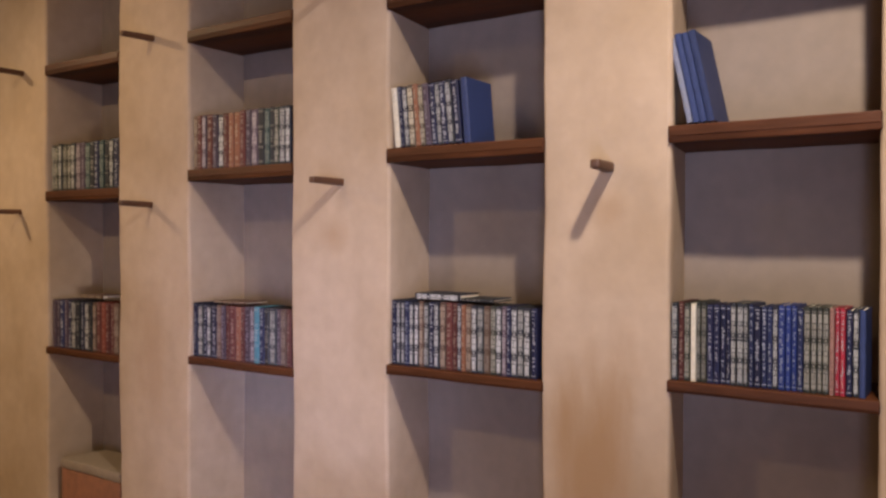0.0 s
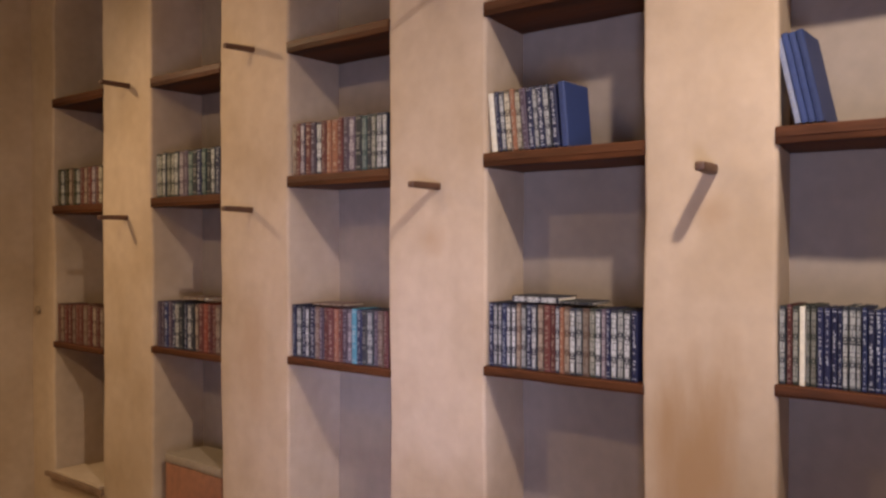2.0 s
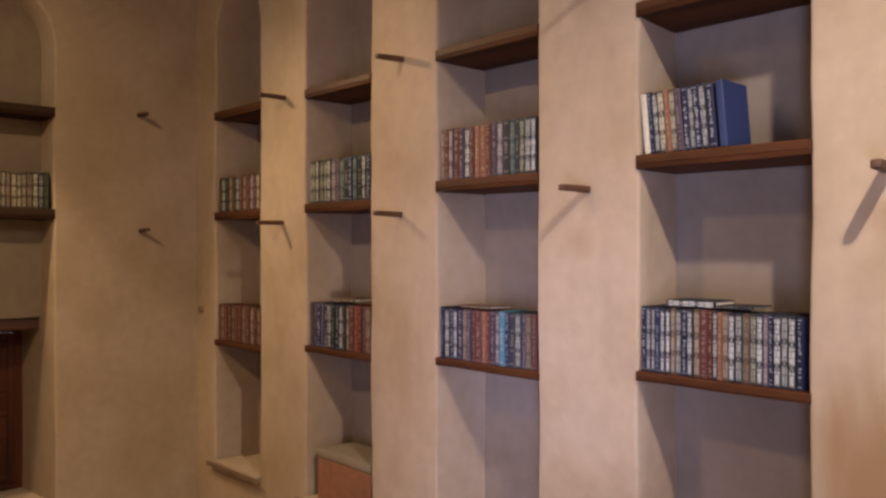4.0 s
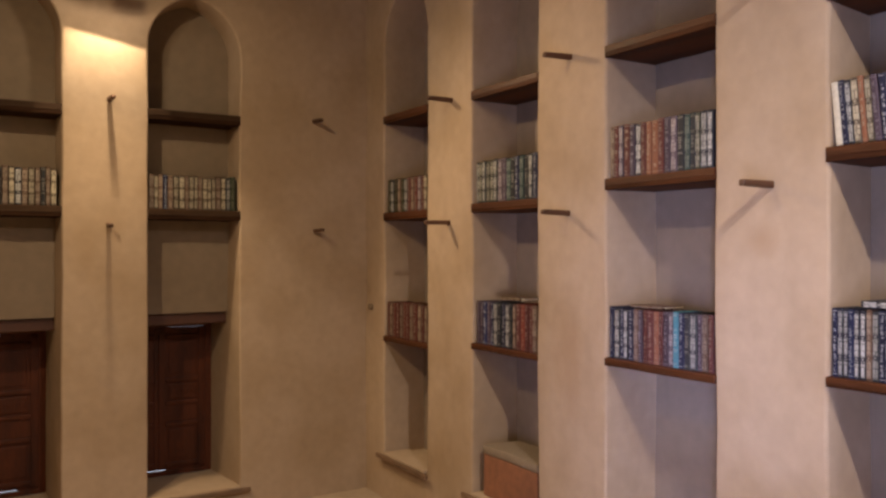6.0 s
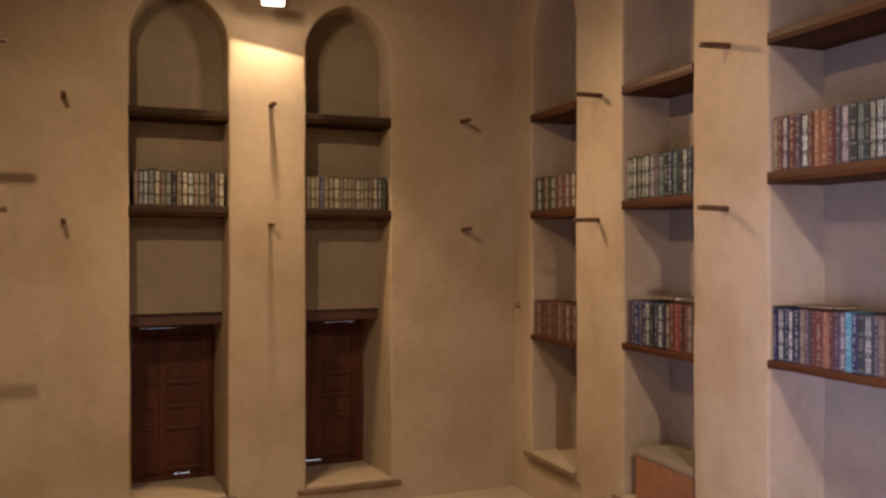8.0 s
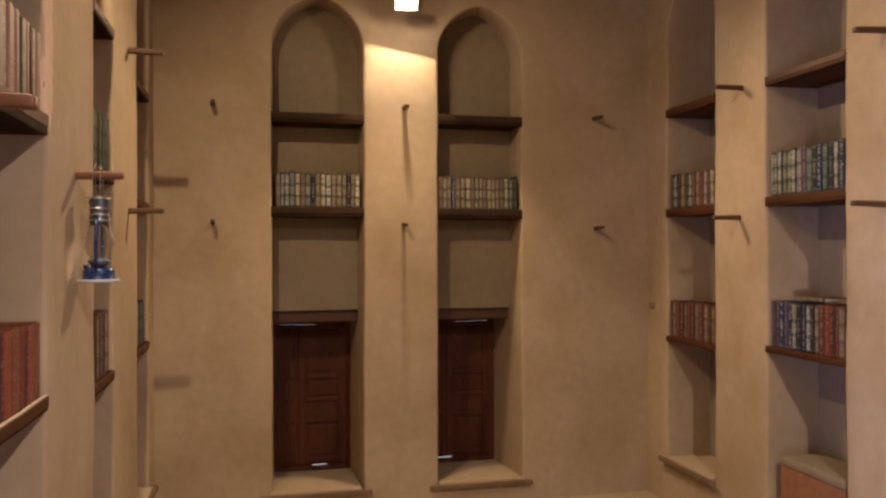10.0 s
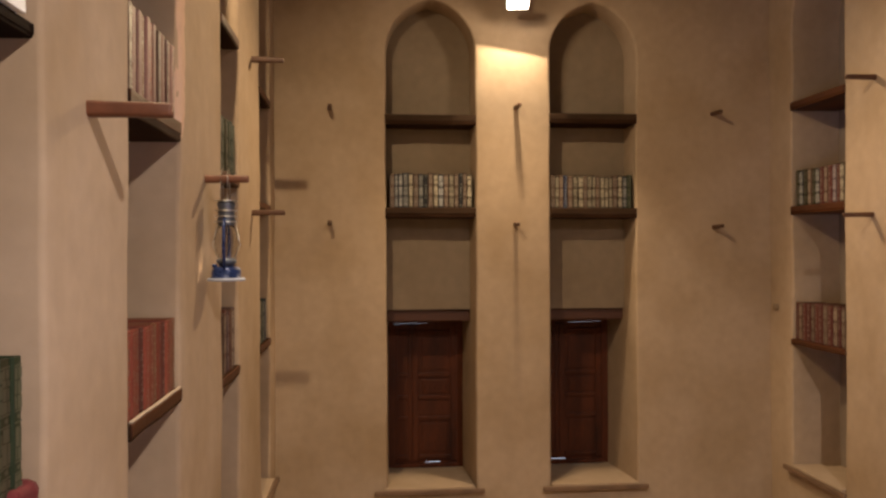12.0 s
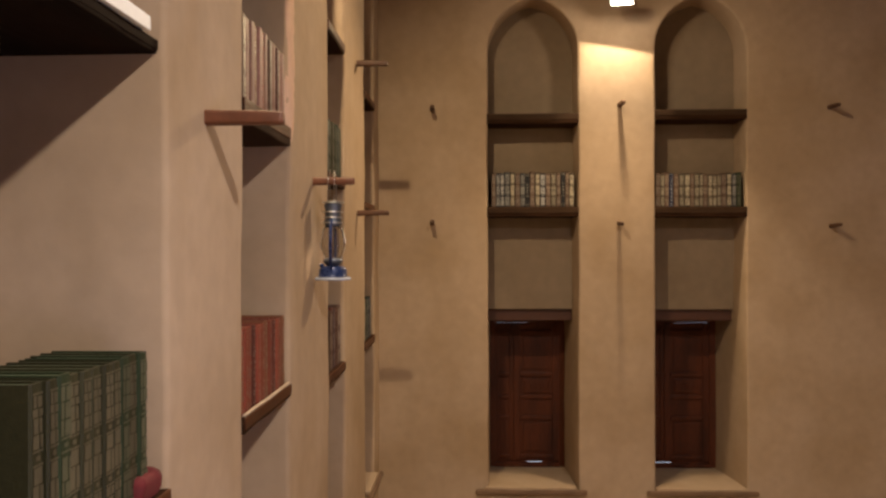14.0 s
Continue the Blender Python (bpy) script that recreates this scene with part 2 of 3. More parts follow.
def lathe(profile, seg=20, centre=(0, 0), into=None):
    """A turned form round z from (radius, z) pairs."""
    bm = into or bmesh.new()
    rings = []
    for r, z in profile:
        if r < 1e-5:
            rings.append([bm.verts.new((centre[0], centre[1], z))])
        else:
            rings.append([bm.verts.new((centre[0] + r * math.cos(2 * math.pi * i / seg), centre[1] + r * math.sin(2 * math.pi * i / seg), z)) for i in range(seg)])
    for a, b in zip(rings, rings[1:]):
        for i in range(seg):
            j = (i + 1) % seg
            f = [a[i % len(a)], a[j % len(a)], b[j % len(b)], b[i % len(b)]]
            f = list(dict.fromkeys(f))
            if len(f) > 2:
                bm.faces.new(f)
    return bm


def tube(points, radius, seg=8, into=None, taper=1.0):
    """A round bar along points."""
    bm = into or bmesh.new()
    pts = [Vector(p) for p in points]
    rings = []
    for k, p in enumerate(pts):
        d = (pts[min(k + 1, len(pts) - 1)] - pts[max(k - 1, 0)]).normalized()
        s = d.orthogonal().normalized() if k == 0 else (s - d * s.dot(d)).normalized()
        t = d.cross(s)
        r = radius * (1 + (taper - 1) * k / max(1, len(pts) - 1))
        rings.append([bm.verts.new(p + (s * math.cos(a) + t * math.sin(a)) * r) for a in (2 * math.pi * i / seg for i in range(seg))])
    for a, b in zip(rings, rings[1:]):
        for i in range(seg):
            bm.faces.new((a[i], a[(i + 1) % seg], b[(i + 1) % seg], b[i]))
    bm.faces.new(rings[0][::-1])
    bm.faces.new(rings[-1])
    return bm


# ---- the room ----
XA, YB, XC, YS = 2.83, 5.79, -0.875, -2.70     # east, north, west and south walls
FLOOR_Z, CEIL_Z = -0.125, 4.55
SPRING, APEX = 3.237, 3.616           # arches of the end wall
SPRING_SIDE, APEX_SIDE = 3.33, 3.78  # arches of the side walls
DEEP_A, DEEP_C, DEEP_B = 0.36, 0.46, 0.78


def uneven(p):
    return p + noise.noise_vector(p * 1.7) * 0.009 + noise.noise_vector(p * 6.1 + Vector((3, 7, 1))) * 0.0035


def arch(a, b, k, n, spring, apex):
    """Point k of n along a pointed arch from a to b."""
    s = k / n * 2 - 1
    full = radians(78)
    ang = (1 - abs(s)) * full
    wide = (b - a) / 2 * (1 - (1 - math.cos(ang)) / (1 - math.cos(full)))
    return (a + b) / 2 + math.copysign(wide, s), spring + (apex - spring) * math.sin(ang) / math.sin(full)


def bay(place, lo, hi, a, b, z0, deep, verts, faces, taper, spring, apex, splay=0.0):
    """One bay of a wall from lo to hi with an arched niche from a to b. place(u, w, z): along, into and up the wall."""
    def add(p):
        verts.append(uneven(Vector(place(*p))))
        return len(verts) - 1

    def grid(rows):
        for r, s in zip(rows, rows[1:]):
            for i in range(len(r) - 1):
                faces.append((r[i], r[i + 1], s[i + 1], s[i]))

    n, k = 20, 24
    zs = [z0 + (spring - z0) * i / n for i in range(n + 1)]
    line = [((a, z), (-1, 0), (lo, z)) for z in zs[:-1]]
    for i in range(k + 1):
        u, z = arch(a, b, i, k, spring, apex)
        out = Vector((u - (a + b) / 2, (z - spring) * 0.9 + 0.02)).normalized()
        if i in (0, k):
            out = Vector((-1 if i == 0 else 1, 0))
        q = k // 4
        if i <= q:
            edge = (lo, spring + (CEIL_Z - spring) * i / q)
        elif i >= k - q:
            edge = (hi, spring + (CEIL_Z - spring) * (k - i) / q)
        else:
            edge = (lo + (hi - lo) * (i - q) / (k - 2 * q), CEIL_Z)
        line.append(((u, z), tuple(out), edge))
    line += [((b, z), (1, 0), (hi, z)) for z in reversed(zs[:-1])]
    r = 0.016
    rows = []
    for f in (0, 0.25, 0.5, 0.75):
        rows.append([add((e[0] + (p[0] + o[0] * r - e[0]) * f, 0, e[1] + (p[1] + o[1] * r - e[1]) * f)) for p, o, e in line])
    for out, w in ((1, 0), (0.62, 0.08), (0.3, 0.3), (0.08, 0.65), (0, 1)):
        rows.append([add((p[0] + o[0] * r * out, w * r, p[1] + o[1] * r * out)) for p, o, e in line])
    for w in (0.3, 0.65, 1):
        rows.append([add((p[0] - o[0] * (taper if o[0] < 0.9 else taper - splay) * w, deep * w, p[1])) for p, o, e in line])
    grid(rows)
    back = [add((p[0] - o[0] * (taper if o[0] < 0.9 else taper - splay), deep, p[1])) for p, o, e in line]
    if not taper:
        faces.append(tuple(back))
    cols = 8
    grid([[add((a + (b - a + splay * j / 4) * i / cols, deep * j / 4, z0)) for i in range(cols + 1)] for j in range(5)])
    grid([[add((lo + (hi - lo) * i / 10, 0, FLOOR_Z + (z0 - FLOOR_Z) * j / 2)) for i in range(11)] for j in range(3)])


def wall(name, place, start, end, niches, z0, deep, label, taper=0.0, spring=SPRING_SIDE, apex=APEX_SIDE, splays={}, back=PLASTER):
    """A plastered wall with a row of niches; the piers between them are split halfway."""
    verts, faces = [], []
    cuts = [start] + [(p[1] + q[0]) / 2 for p, q in zip(niches, niches[1:])] + [end]
    for k, ((a, b), lo, hi) in enumerate(zip(niches, cuts, cuts[1:])):
        bay(place, lo, hi, a, b, z0, deep, verts, faces, taper, spring, apex, splays.get(k, 0.0))
    me = mesh_of(name, verts, faces, True)
    bm = bmesh.new()
    bm.from_mesh(me)
    bmesh.ops.recalc_face_normals(bm, faces=bm.faces)
    bm.to_mesh(me)
    bm.free()
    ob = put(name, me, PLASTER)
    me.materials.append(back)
    for face in me.polygons:       # the flat niche backs take the back material, darker on the east wall
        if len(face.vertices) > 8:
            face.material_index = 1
    return tagged(ob, label, "wall", kind="structure")


NICHES_A = [(-2.42, -1.76), (-1.20, -0.53), (-0.036, 0.579), (1.052, 1.755), (2.300, 2.994), (3.564, 4.244), (4.820, 5.475)]
NICHES_C = [(-2.40, -1.76), (-1.16, -0.50), (-0.20, 0.43), (0.995, 1.63), (2.236, 2.853), (3.68, 4.175), (5.0, 5.515)]
SPLAY_A = {2: 0.06, 3: 0.045}
NICHES_B = [(-0.076, 0.580), (1.137, 1.789)]
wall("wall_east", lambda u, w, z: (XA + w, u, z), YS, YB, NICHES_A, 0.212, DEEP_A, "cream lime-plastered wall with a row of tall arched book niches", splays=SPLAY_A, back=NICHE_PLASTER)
wall("wall_west", lambda u, w, z: (XC - w, u, z), YS, YB, NICHES_C, 0.212, DEEP_C, "cream lime-plastered wall with deep arched book niches")
wall("wall_north", lambda u, w, z: (u, YB + w, z), XC, XA, NICHES_B, 0.016, DEEP_B, "cream plastered end wall with two pointed-arch window niches", 0.03, SPRING, APEX)

# the upper backs of the two window niches, over their lintels
NICHE_BACK = 6.05
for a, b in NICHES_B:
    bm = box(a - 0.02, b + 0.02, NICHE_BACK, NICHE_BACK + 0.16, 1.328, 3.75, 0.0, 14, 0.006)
    tagged(part("niche_back_wall", bm, OLIVE_PLASTER, smooth=False), "plain plastered back of an arched niche", "wall", kind="structure")


def slab(name, blocks, mat, label, category):
    bm = bmesh.new()
    for blk in blocks:
        box(*blk, bevel=0.0, into=bm)
    return tagged(part(name, bm, mat), label, category, kind="structure")


slab("floor", [(XC - 0.7, XA + 0.6, YS - 0.3, YB + 1.0, FLOOR_Z - 0.2, FLOOR_Z)], FLOOR, "pale smooth plaster floor", "floor")
slab("ceiling", [(XC - 0.7, XA + 0.6, YS - 0.3, YB + 1.0, CEIL_Z, CEIL_Z + 0.2)], CEILING_WOOD, "dark boarded ceiling", "ceiling")
slab("wall_east_outer", [(XA + DEEP_A + 0.03, XA + 0.6, YS - 0.3, YB + 1.0, FLOOR_Z, CEIL_Z)], PLASTER, "outer masonry of the east wall", "wall")
slab("wall_west_outer", [(XC - 0.7, XC - DEEP_C - 0.03, YS - 0.3, YB + 1.0, FLOOR_Z, CEIL_Z)], PLASTER, "outer masonry of the west wall", "wall")
slab("wall_north_outer", [(XC - DEEP_C - 0.03, -0.05, YB + DEEP_B - 0.03, YB + 1.0, FLOOR_Z, CEIL_Z), (0.565, 1.165, YB + DEEP_B - 0.03, YB + 1.0, FLOOR_Z, CEIL_Z),
     (1.775, XA + DEEP_A + 0.03, YB + DEEP_B - 0.03, YB + 1.0, FLOOR_Z, CEIL_Z), (-0.05, 0.565, NICHE_BACK + 0.17, YB + 1.0, 1.27, CEIL_Z), (1.165, 1.775, NICHE_BACK + 0.17, YB + 1.0, 1.27, CEIL_Z),
     (-0.05, 0.565, YB + DEEP_B - 0.03, YB + 1.0, FLOOR_Z, -0.022), (1.165, 1.775, YB + DEEP_B - 0.03, YB + 1.0, FLOOR_Z, -0.022)], PLASTER, "outer masonry of the end wall round two windows", "wall")
# plain south wall behind the camera
slab("wall_south", [(XC - 0.7, XA + 0.6, YS - 0.3, YS, FLOOR_Z, CEIL_Z)], PLASTER, "plain plastered wall", "wall")


# ---- window niches of the end wall: lintels, shutters, sills ----
def window(name, a, b, slit_top, slit_low, label):
    """Low window at the back of a niche: plank lintel, timber frame and two carved shutter leaves."""
    y, z0, z1 = YB + 0.70, 0.022, 1.237
    win = thing(name, Matrix.Translation(((a + b) / 2, y, z0)), label, "window", kind="structure")
    w, h = (b - a) / 2 - 0.03, z1 - z0
    part("lintel", box(-w - 0.022, w + 0.022, 6.09 - y, 6.09 - y + 0.10, 1.237 - z0, 1.325 - z0, 0.006, 6, 0.003), LINTEL_WOOD, win, "heavy red-brown timber lintel")
    part("lintel_back", box(-w - 0.018, w + 0.018, 6.195 - y, 0.05, 1.245 - z0, 1.321 - z0, 0.004), LINTEL_WOOD, win)
    for s in (-1, 1):
        part("frame_post", box(min(s * (w + 0.03), s * (w - 0.045)), max(s * (w + 0.03), s * (w - 0.045)), -0.03, 0.05, 0, h - 0.02, 0.004), DOOR_WOOD, win)
    part("threshold", box(-w + 0.043, w - 0.043, -0.04, 0.010, 0, 0.032, 0.003), DOOR_WOOD, win)
    part("head", box(-w + 0.043, w - 0.043, -0.03, 0.05, h - 0.049, h - 0.002, 0.004), DOOR_WOOD, win)
    iw = w - 0.040
    top, bot = h - 0.05, 0.032
    # the closing boards leave a slit of daylight over the leaf and another under it
    for (x0, x1), z, up in ((slit_top, top, -0.004), (slit_low, bot, 0.0044)):
        for p, q in ((-iw, x0), (x1, iw)):
            if q - p > 0.012:
                part("stop_bead", box(p, q, 0.0, 0.03, min(z, z + up), max(z, z + up), 0.0), DOOR_WOOD, win)
    for k, (lo, hi) in enumerate(((-iw, -iw * 0.42), (-iw * 0.42, iw))):
        leaf = part("shutter", box(lo, hi, 0.0, 0.024, bot + 0.0044, top - 0.004, 0.0), DOOR_WOOD, win, "dark carved wooden shutter leaf")
        ww = hi - lo
        st = 0.03 if k == 0 else 0.05
        for x0 in (lo + 0.002, hi - st - 0.002):
            part("stile", box(x0, x0 + st, -0.016, -0.001, bot + 0.016, top - 0.016, 0.003), DOOR_WOOD, leaf)
        for zf in (0.05, 0.31, 0.45, 0.60, 0.88):
            zz = h * zf
            part("rail", box(lo + st + 0.004, hi - st - 0.004, -0.021, -0.001, zz, zz + 0.034, 0.006), DOOR_WOOD, leaf)
        if k == 1:
            mid = (lo + hi) / 2
            part("carved_panel", box(mid - ww * 0.28, mid + ww * 0.28, -0.014, -0.001, h * 0.49, h * 0.585, 0.008), DOOR_WOOD, leaf)
            for i in range(5):
                x = mid - ww * 0.22 + ww * 0.11 * i
                part("carved_stud", box(x - 0.008, x + 0.008, -0.024, -0.0145, h * 0.52, h * 0.553, 0.004), DOOR_WOOD, leaf)
            for z0f, z1f in ((0.10, 0.29), (0.65, 0.86)):
                part("raised_field", box(lo + st + 0.03, hi - st - 0.03, -0.010, -0.001, h * z0f, h * z1f, 0.006), DOOR_WOOD, leaf)
    return win


window("window_1", *NICHES_B[0], (-0.28, 0.02), (0.0, 0.12), "low window closed by dark carved mahogany shutters under a timber lintel")
window("window_2", *NICHES_B[1], (-0.02, 0.245), (-0.28, -0.05), "low window with a slightly gaping dark carved shutter under a timber lintel")


def sill(name, place, turn, width, deep, label, fall=0.0):
    """Plaster sill lip with a worn wooden nosing that oversails the niche on both sides."""
    s = thing(name, Matrix.Translation(place) @ pose(0, 0, 0, 0, 0, turn), label, "sill", kind="structure")
    bm = box(-width / 2 + 0.07, width / 2 - 0.07, -0.03, deep, 0.0, 0.022, 0.006, 8, 0.004)
    for v in bm.verts:      # the bed falls away towards the back
        v.co.z -= max(0.0, v.co.y) / deep * fall
    part("sill_bed", bm, PLASTER, s)
    part("nosing", box(-width / 2, width / 2, -0.055, -0.031, -0.022, 0.012, 0.007, 8, 0.004), SILL_WOOD, s, "worn brown wooden nosing")
    return s


sill("sill_north", (0.235, YB, 0.033), 0, 0.80, 0.6, "plaster window sill with a worn wooden nosing", 0.032)
sill("sill_north_east", (1.463, YB, 0.030), 0, 0.79, 0.6, "plaster window sill with a worn wooden nosing", 0.028)
sill("sill_east", (XA, 5.135, 0.215), -90, 0.76, 0.2, "plaster niche sill with a thin wooden nosing")
sill("sill_east_second", (XA, 3.905, 0.215), -90, 0.78, 0.2, "plaster niche sill with a thin wooden nosing")
sill("sill_west", (XC, 5.257, 0.215), 90, 0.60, 0.2, "plaster niche sill with a thin wooden nosing")


for a, b in NICHES_B:
    bd = part("backdrop", box(a, b, YB + 0.90, YB + 0.92, -0.02, 1.38, 0.0), DAYLIGHT)
    tagged(bd, "hazy daylight outside a shuttered window", "backdrop", kind="structure")


# glowing bluish panels added in the two fill niches behind the camera
for name, bm, words in (("west", box(XC - 0.445, XC - 0.43, -1.155, -0.505, 0.24, 2.19, 0.0), "bluish glowing panel added at the back of a west niche"),
                        ("east", box(XA + 0.33, XA + 0.345, -1.195, -0.535, 0.24, 1.255, 0.0), "bluish glowing panel added at the back of an east niche")):
    tagged(part("backdrop", bm, FILL_GLOW), words, "backdrop", kind="structure")


# ---- shelves ----
def shelf(turn, place, length, deep, thick, label, splay=0.0, wood=SHELF_WOOD, edge=EDGE_WOOD):
    """Thick hand-cut plank across a niche, front edge flush with the wall face; top at the given height."""
    bm = box(-length / 2, length / 2, 0.0, deep, -thick, 0.0, 0.006, 10, 0.004)
    for v in bm.verts:
        if v.co.x < -length * 0.49:
            v.co.x -= splay * v.co.y / deep
    ob = thing("shelf", Matrix.Translation(place) @ pose(0, 0, 0, 0, 0, turn), label, "shelf", "plank shelves in the wall niches")
    part("plank", bm, wood, ob)
    # front strip in its own colour, ending above the plank's bottom edge
    low = -thick * (0.60 if thick > 0.055 else 0.75)
    lip = box(-length / 2 + 0.002, length / 2 - 0.002, -0.003, 0.006, low, -0.0005, 0.0025, 8, 0.0015)
    part("front_edge", lip, edge, ob, "front edge strip of the plank")
    return ob


SHELF_LABEL = "dark varnished wooden plank shelf set into a plaster niche"
# niche index: heights of the tops of its shelves, from low to high
SHELVES_A = {6: (1.132, 2.083, 2.83), 5: (1.197, 2.099, 2.826), 4: (1.244, 2.169, 2.854), 3: (1.311, 2.201, 2.83), 2: (1.362, 2.209, 2.90), 1: (1.31, 2.2, 2.9), 0: (1.31, 2.2, 2.9)}
SHELVES_C = {6: (1.187, 2.089, 2.800), 5: (1.188, 2.155, 2.876), 4: (1.288, 2.241, 2.92), 3: (1.255, 2.255, 2.95), 2: (1.25, 2.26, 2.95), 1: (2.25, 2.95), 0: (1.25, 2.25, 2.95)}
SHELVES_B = {0: (2.092, 2.771), 1: (2.087, 2.792)}
for i, tops in SHELVES_A.items():
    a, b = NICHES_A[i]
    for z in tops:
        shelf(-90, (XA - 0.004, (a + b) / 2, z), b - a + 0.012, DEEP_A, 0.040 if z < 1.5 else 0.058, SHELF_LABEL, splay=SPLAY_A.get(i, 0.0))
for i, tops in SHELVES_C.items():
    a, b = NICHES_C[i]
    for z in tops:
        black = (i, z) == (3, 2.255)     # the nearest upper shelf is set back; near-black wood paints its shade
        wood, edge = (SHADED_WOOD, SHADED_WOOD) if black else (OLD_SHELF_WOOD, EDGE_WOOD)
        ob = shelf(90, (XC + (-0.022 if black else 0.004), (a + b) / 2, z), b - a + 0.012, DEEP_C - 0.03, 0.032 if black else 0.072 if z == 2.241 else 0.05, "wooden plank shelf painted near black for the shade on it" if black else SHELF_LABEL, wood=wood, edge=edge)
        # thin pale strip that paints the glint along this shelf's worn front edge
        if (i, z) == (4, 1.288):
            part("glint_edge", box(-(b - a) / 2 + 0.004, (b - a) / 2 - 0.004, -0.002, 0.010, 0.001, 0.007, 0.002, 8, 0.002), GLINT_EDGE, ob, "pale strip for the glint on the worn front edge")
for i, tops in SHELVES_B.items():
    a, b = NICHES_B[i]
    for z in tops:
        shelf(0, ((a + b) / 2, YB + 0.004, z), b - a + 0.012, NICHE_BACK - YB - 0.008, 0.074, "dark brown wooden plank shelf across an arched window niche", wood=OLD_SHELF_WOOD, edge=GREY_EDGE)


# ---- books ----
# letter: cover colour, spine print colour, style of the spine, colour words
KINDS = {
    "n": ((0.012, 0.013, 0.036), (0.50, 0.50, 0.54), "script", "navy blue"),
    "b": ((0.016, 0.021, 0.060), (0.52, 0.54, 0.60), "script", "mid blue"),
    "B": ((0.015, 0.028, 0.125), (0.34, 0.38, 0.50), "script", "bright blue"),
    "u": ((0.024, 0.035, 0.092), (0.1, 0.12, 0.25), "plain", "plain blue"),
    "s": ((0.026, 0.028, 0.032), (0.46, 0.45, 0.42), "panel", "dark silver-panelled"),
    "g": ((0.026, 0.028, 0.022), (0.34, 0.32, 0.26), "panel", "grey-green panelled"),
    "v": ((0.022, 0.022, 0.030), (0.62, 0.61, 0.59), "panel", "white-panelled"),
    "l": ((0.07, 0.048, 0.06), (0.44, 0.37, 0.38), "panel", "lilac-grey"),
    "p": ((0.056, 0.038, 0.052), (0.32, 0.27, 0.31), "script", "muted purple"),
    "r": ((0.078, 0.023, 0.019), (0.36, 0.24, 0.19), "script", "maroon"),
    "R": ((0.27, 0.017, 0.032), (0.68, 0.55, 0.52), "script", "bright red"),
    "x": ((0.20, 0.05, 0.032), (0.36, 0.17, 0.11), "script", "brick-red"),
    "o": ((0.18, 0.075, 0.042), (0.46, 0.31, 0.20), "script", "orange-brown"),
    "m": ((0.085, 0.05, 0.035), (0.36, 0.27, 0.20), "panel", "brown"),
    "w": ((0.66, 0.59, 0.46), (0.5, 0.42, 0.3), "plain", "plain cream"),
    "t": ((0.08, 0.24, 0.30), (0.5, 0.6, 0.62), "rules", "turquoise"),
    "a": ((0.20, 0.27, 0.20), (0.55, 0.58, 0.45), "script", "pale green"),
    "d": ((0.018, 0.027, 0.013), (0.12, 0.125, 0.075), "panel", "dark green"),
    "e": ((0.018, 0.036, 0.036), (0.20, 0.25, 0.22), "panel", "dark teal"),
    "c": ((0.06, 0.044, 0.03), (0.60, 0.52, 0.38), "panel", "beige gilt-panelled"),
    "y": ((0.028, 0.027, 0.013), (0.15, 0.13, 0.08), "panel", "olive-green gilt-panelled"),
    "i": ((0.25, 0.135, 0.11), (0.30, 0.13, 0.10), "script", "faded rose"),
    "h": ((0.16, 0.17, 0.23), (0.5, 0.5, 0.54), "script", "pale grey-blue"),
    "k": ((0.022, 0.022, 0.024), (0.36, 0.33, 0.28), "rules", "black"),
}
COVER = {k: material("cover_" + v[3].replace(" ", "_").replace("-", "_"), v[0], 0.55, vary=0.1, scale=14, bump=0.08, bump_scale=200, objvary=0.25, spec=0.2) for k, v in KINDS.items()}
PRINT = {k: material("print_" + v[3].replace(" ", "_").replace("-", "_"), tuple(c * 0.50 for c in v[1]), 0.5, vary=0.2, scale=30, objvary=0.3) for k, v in KINDS.items()}


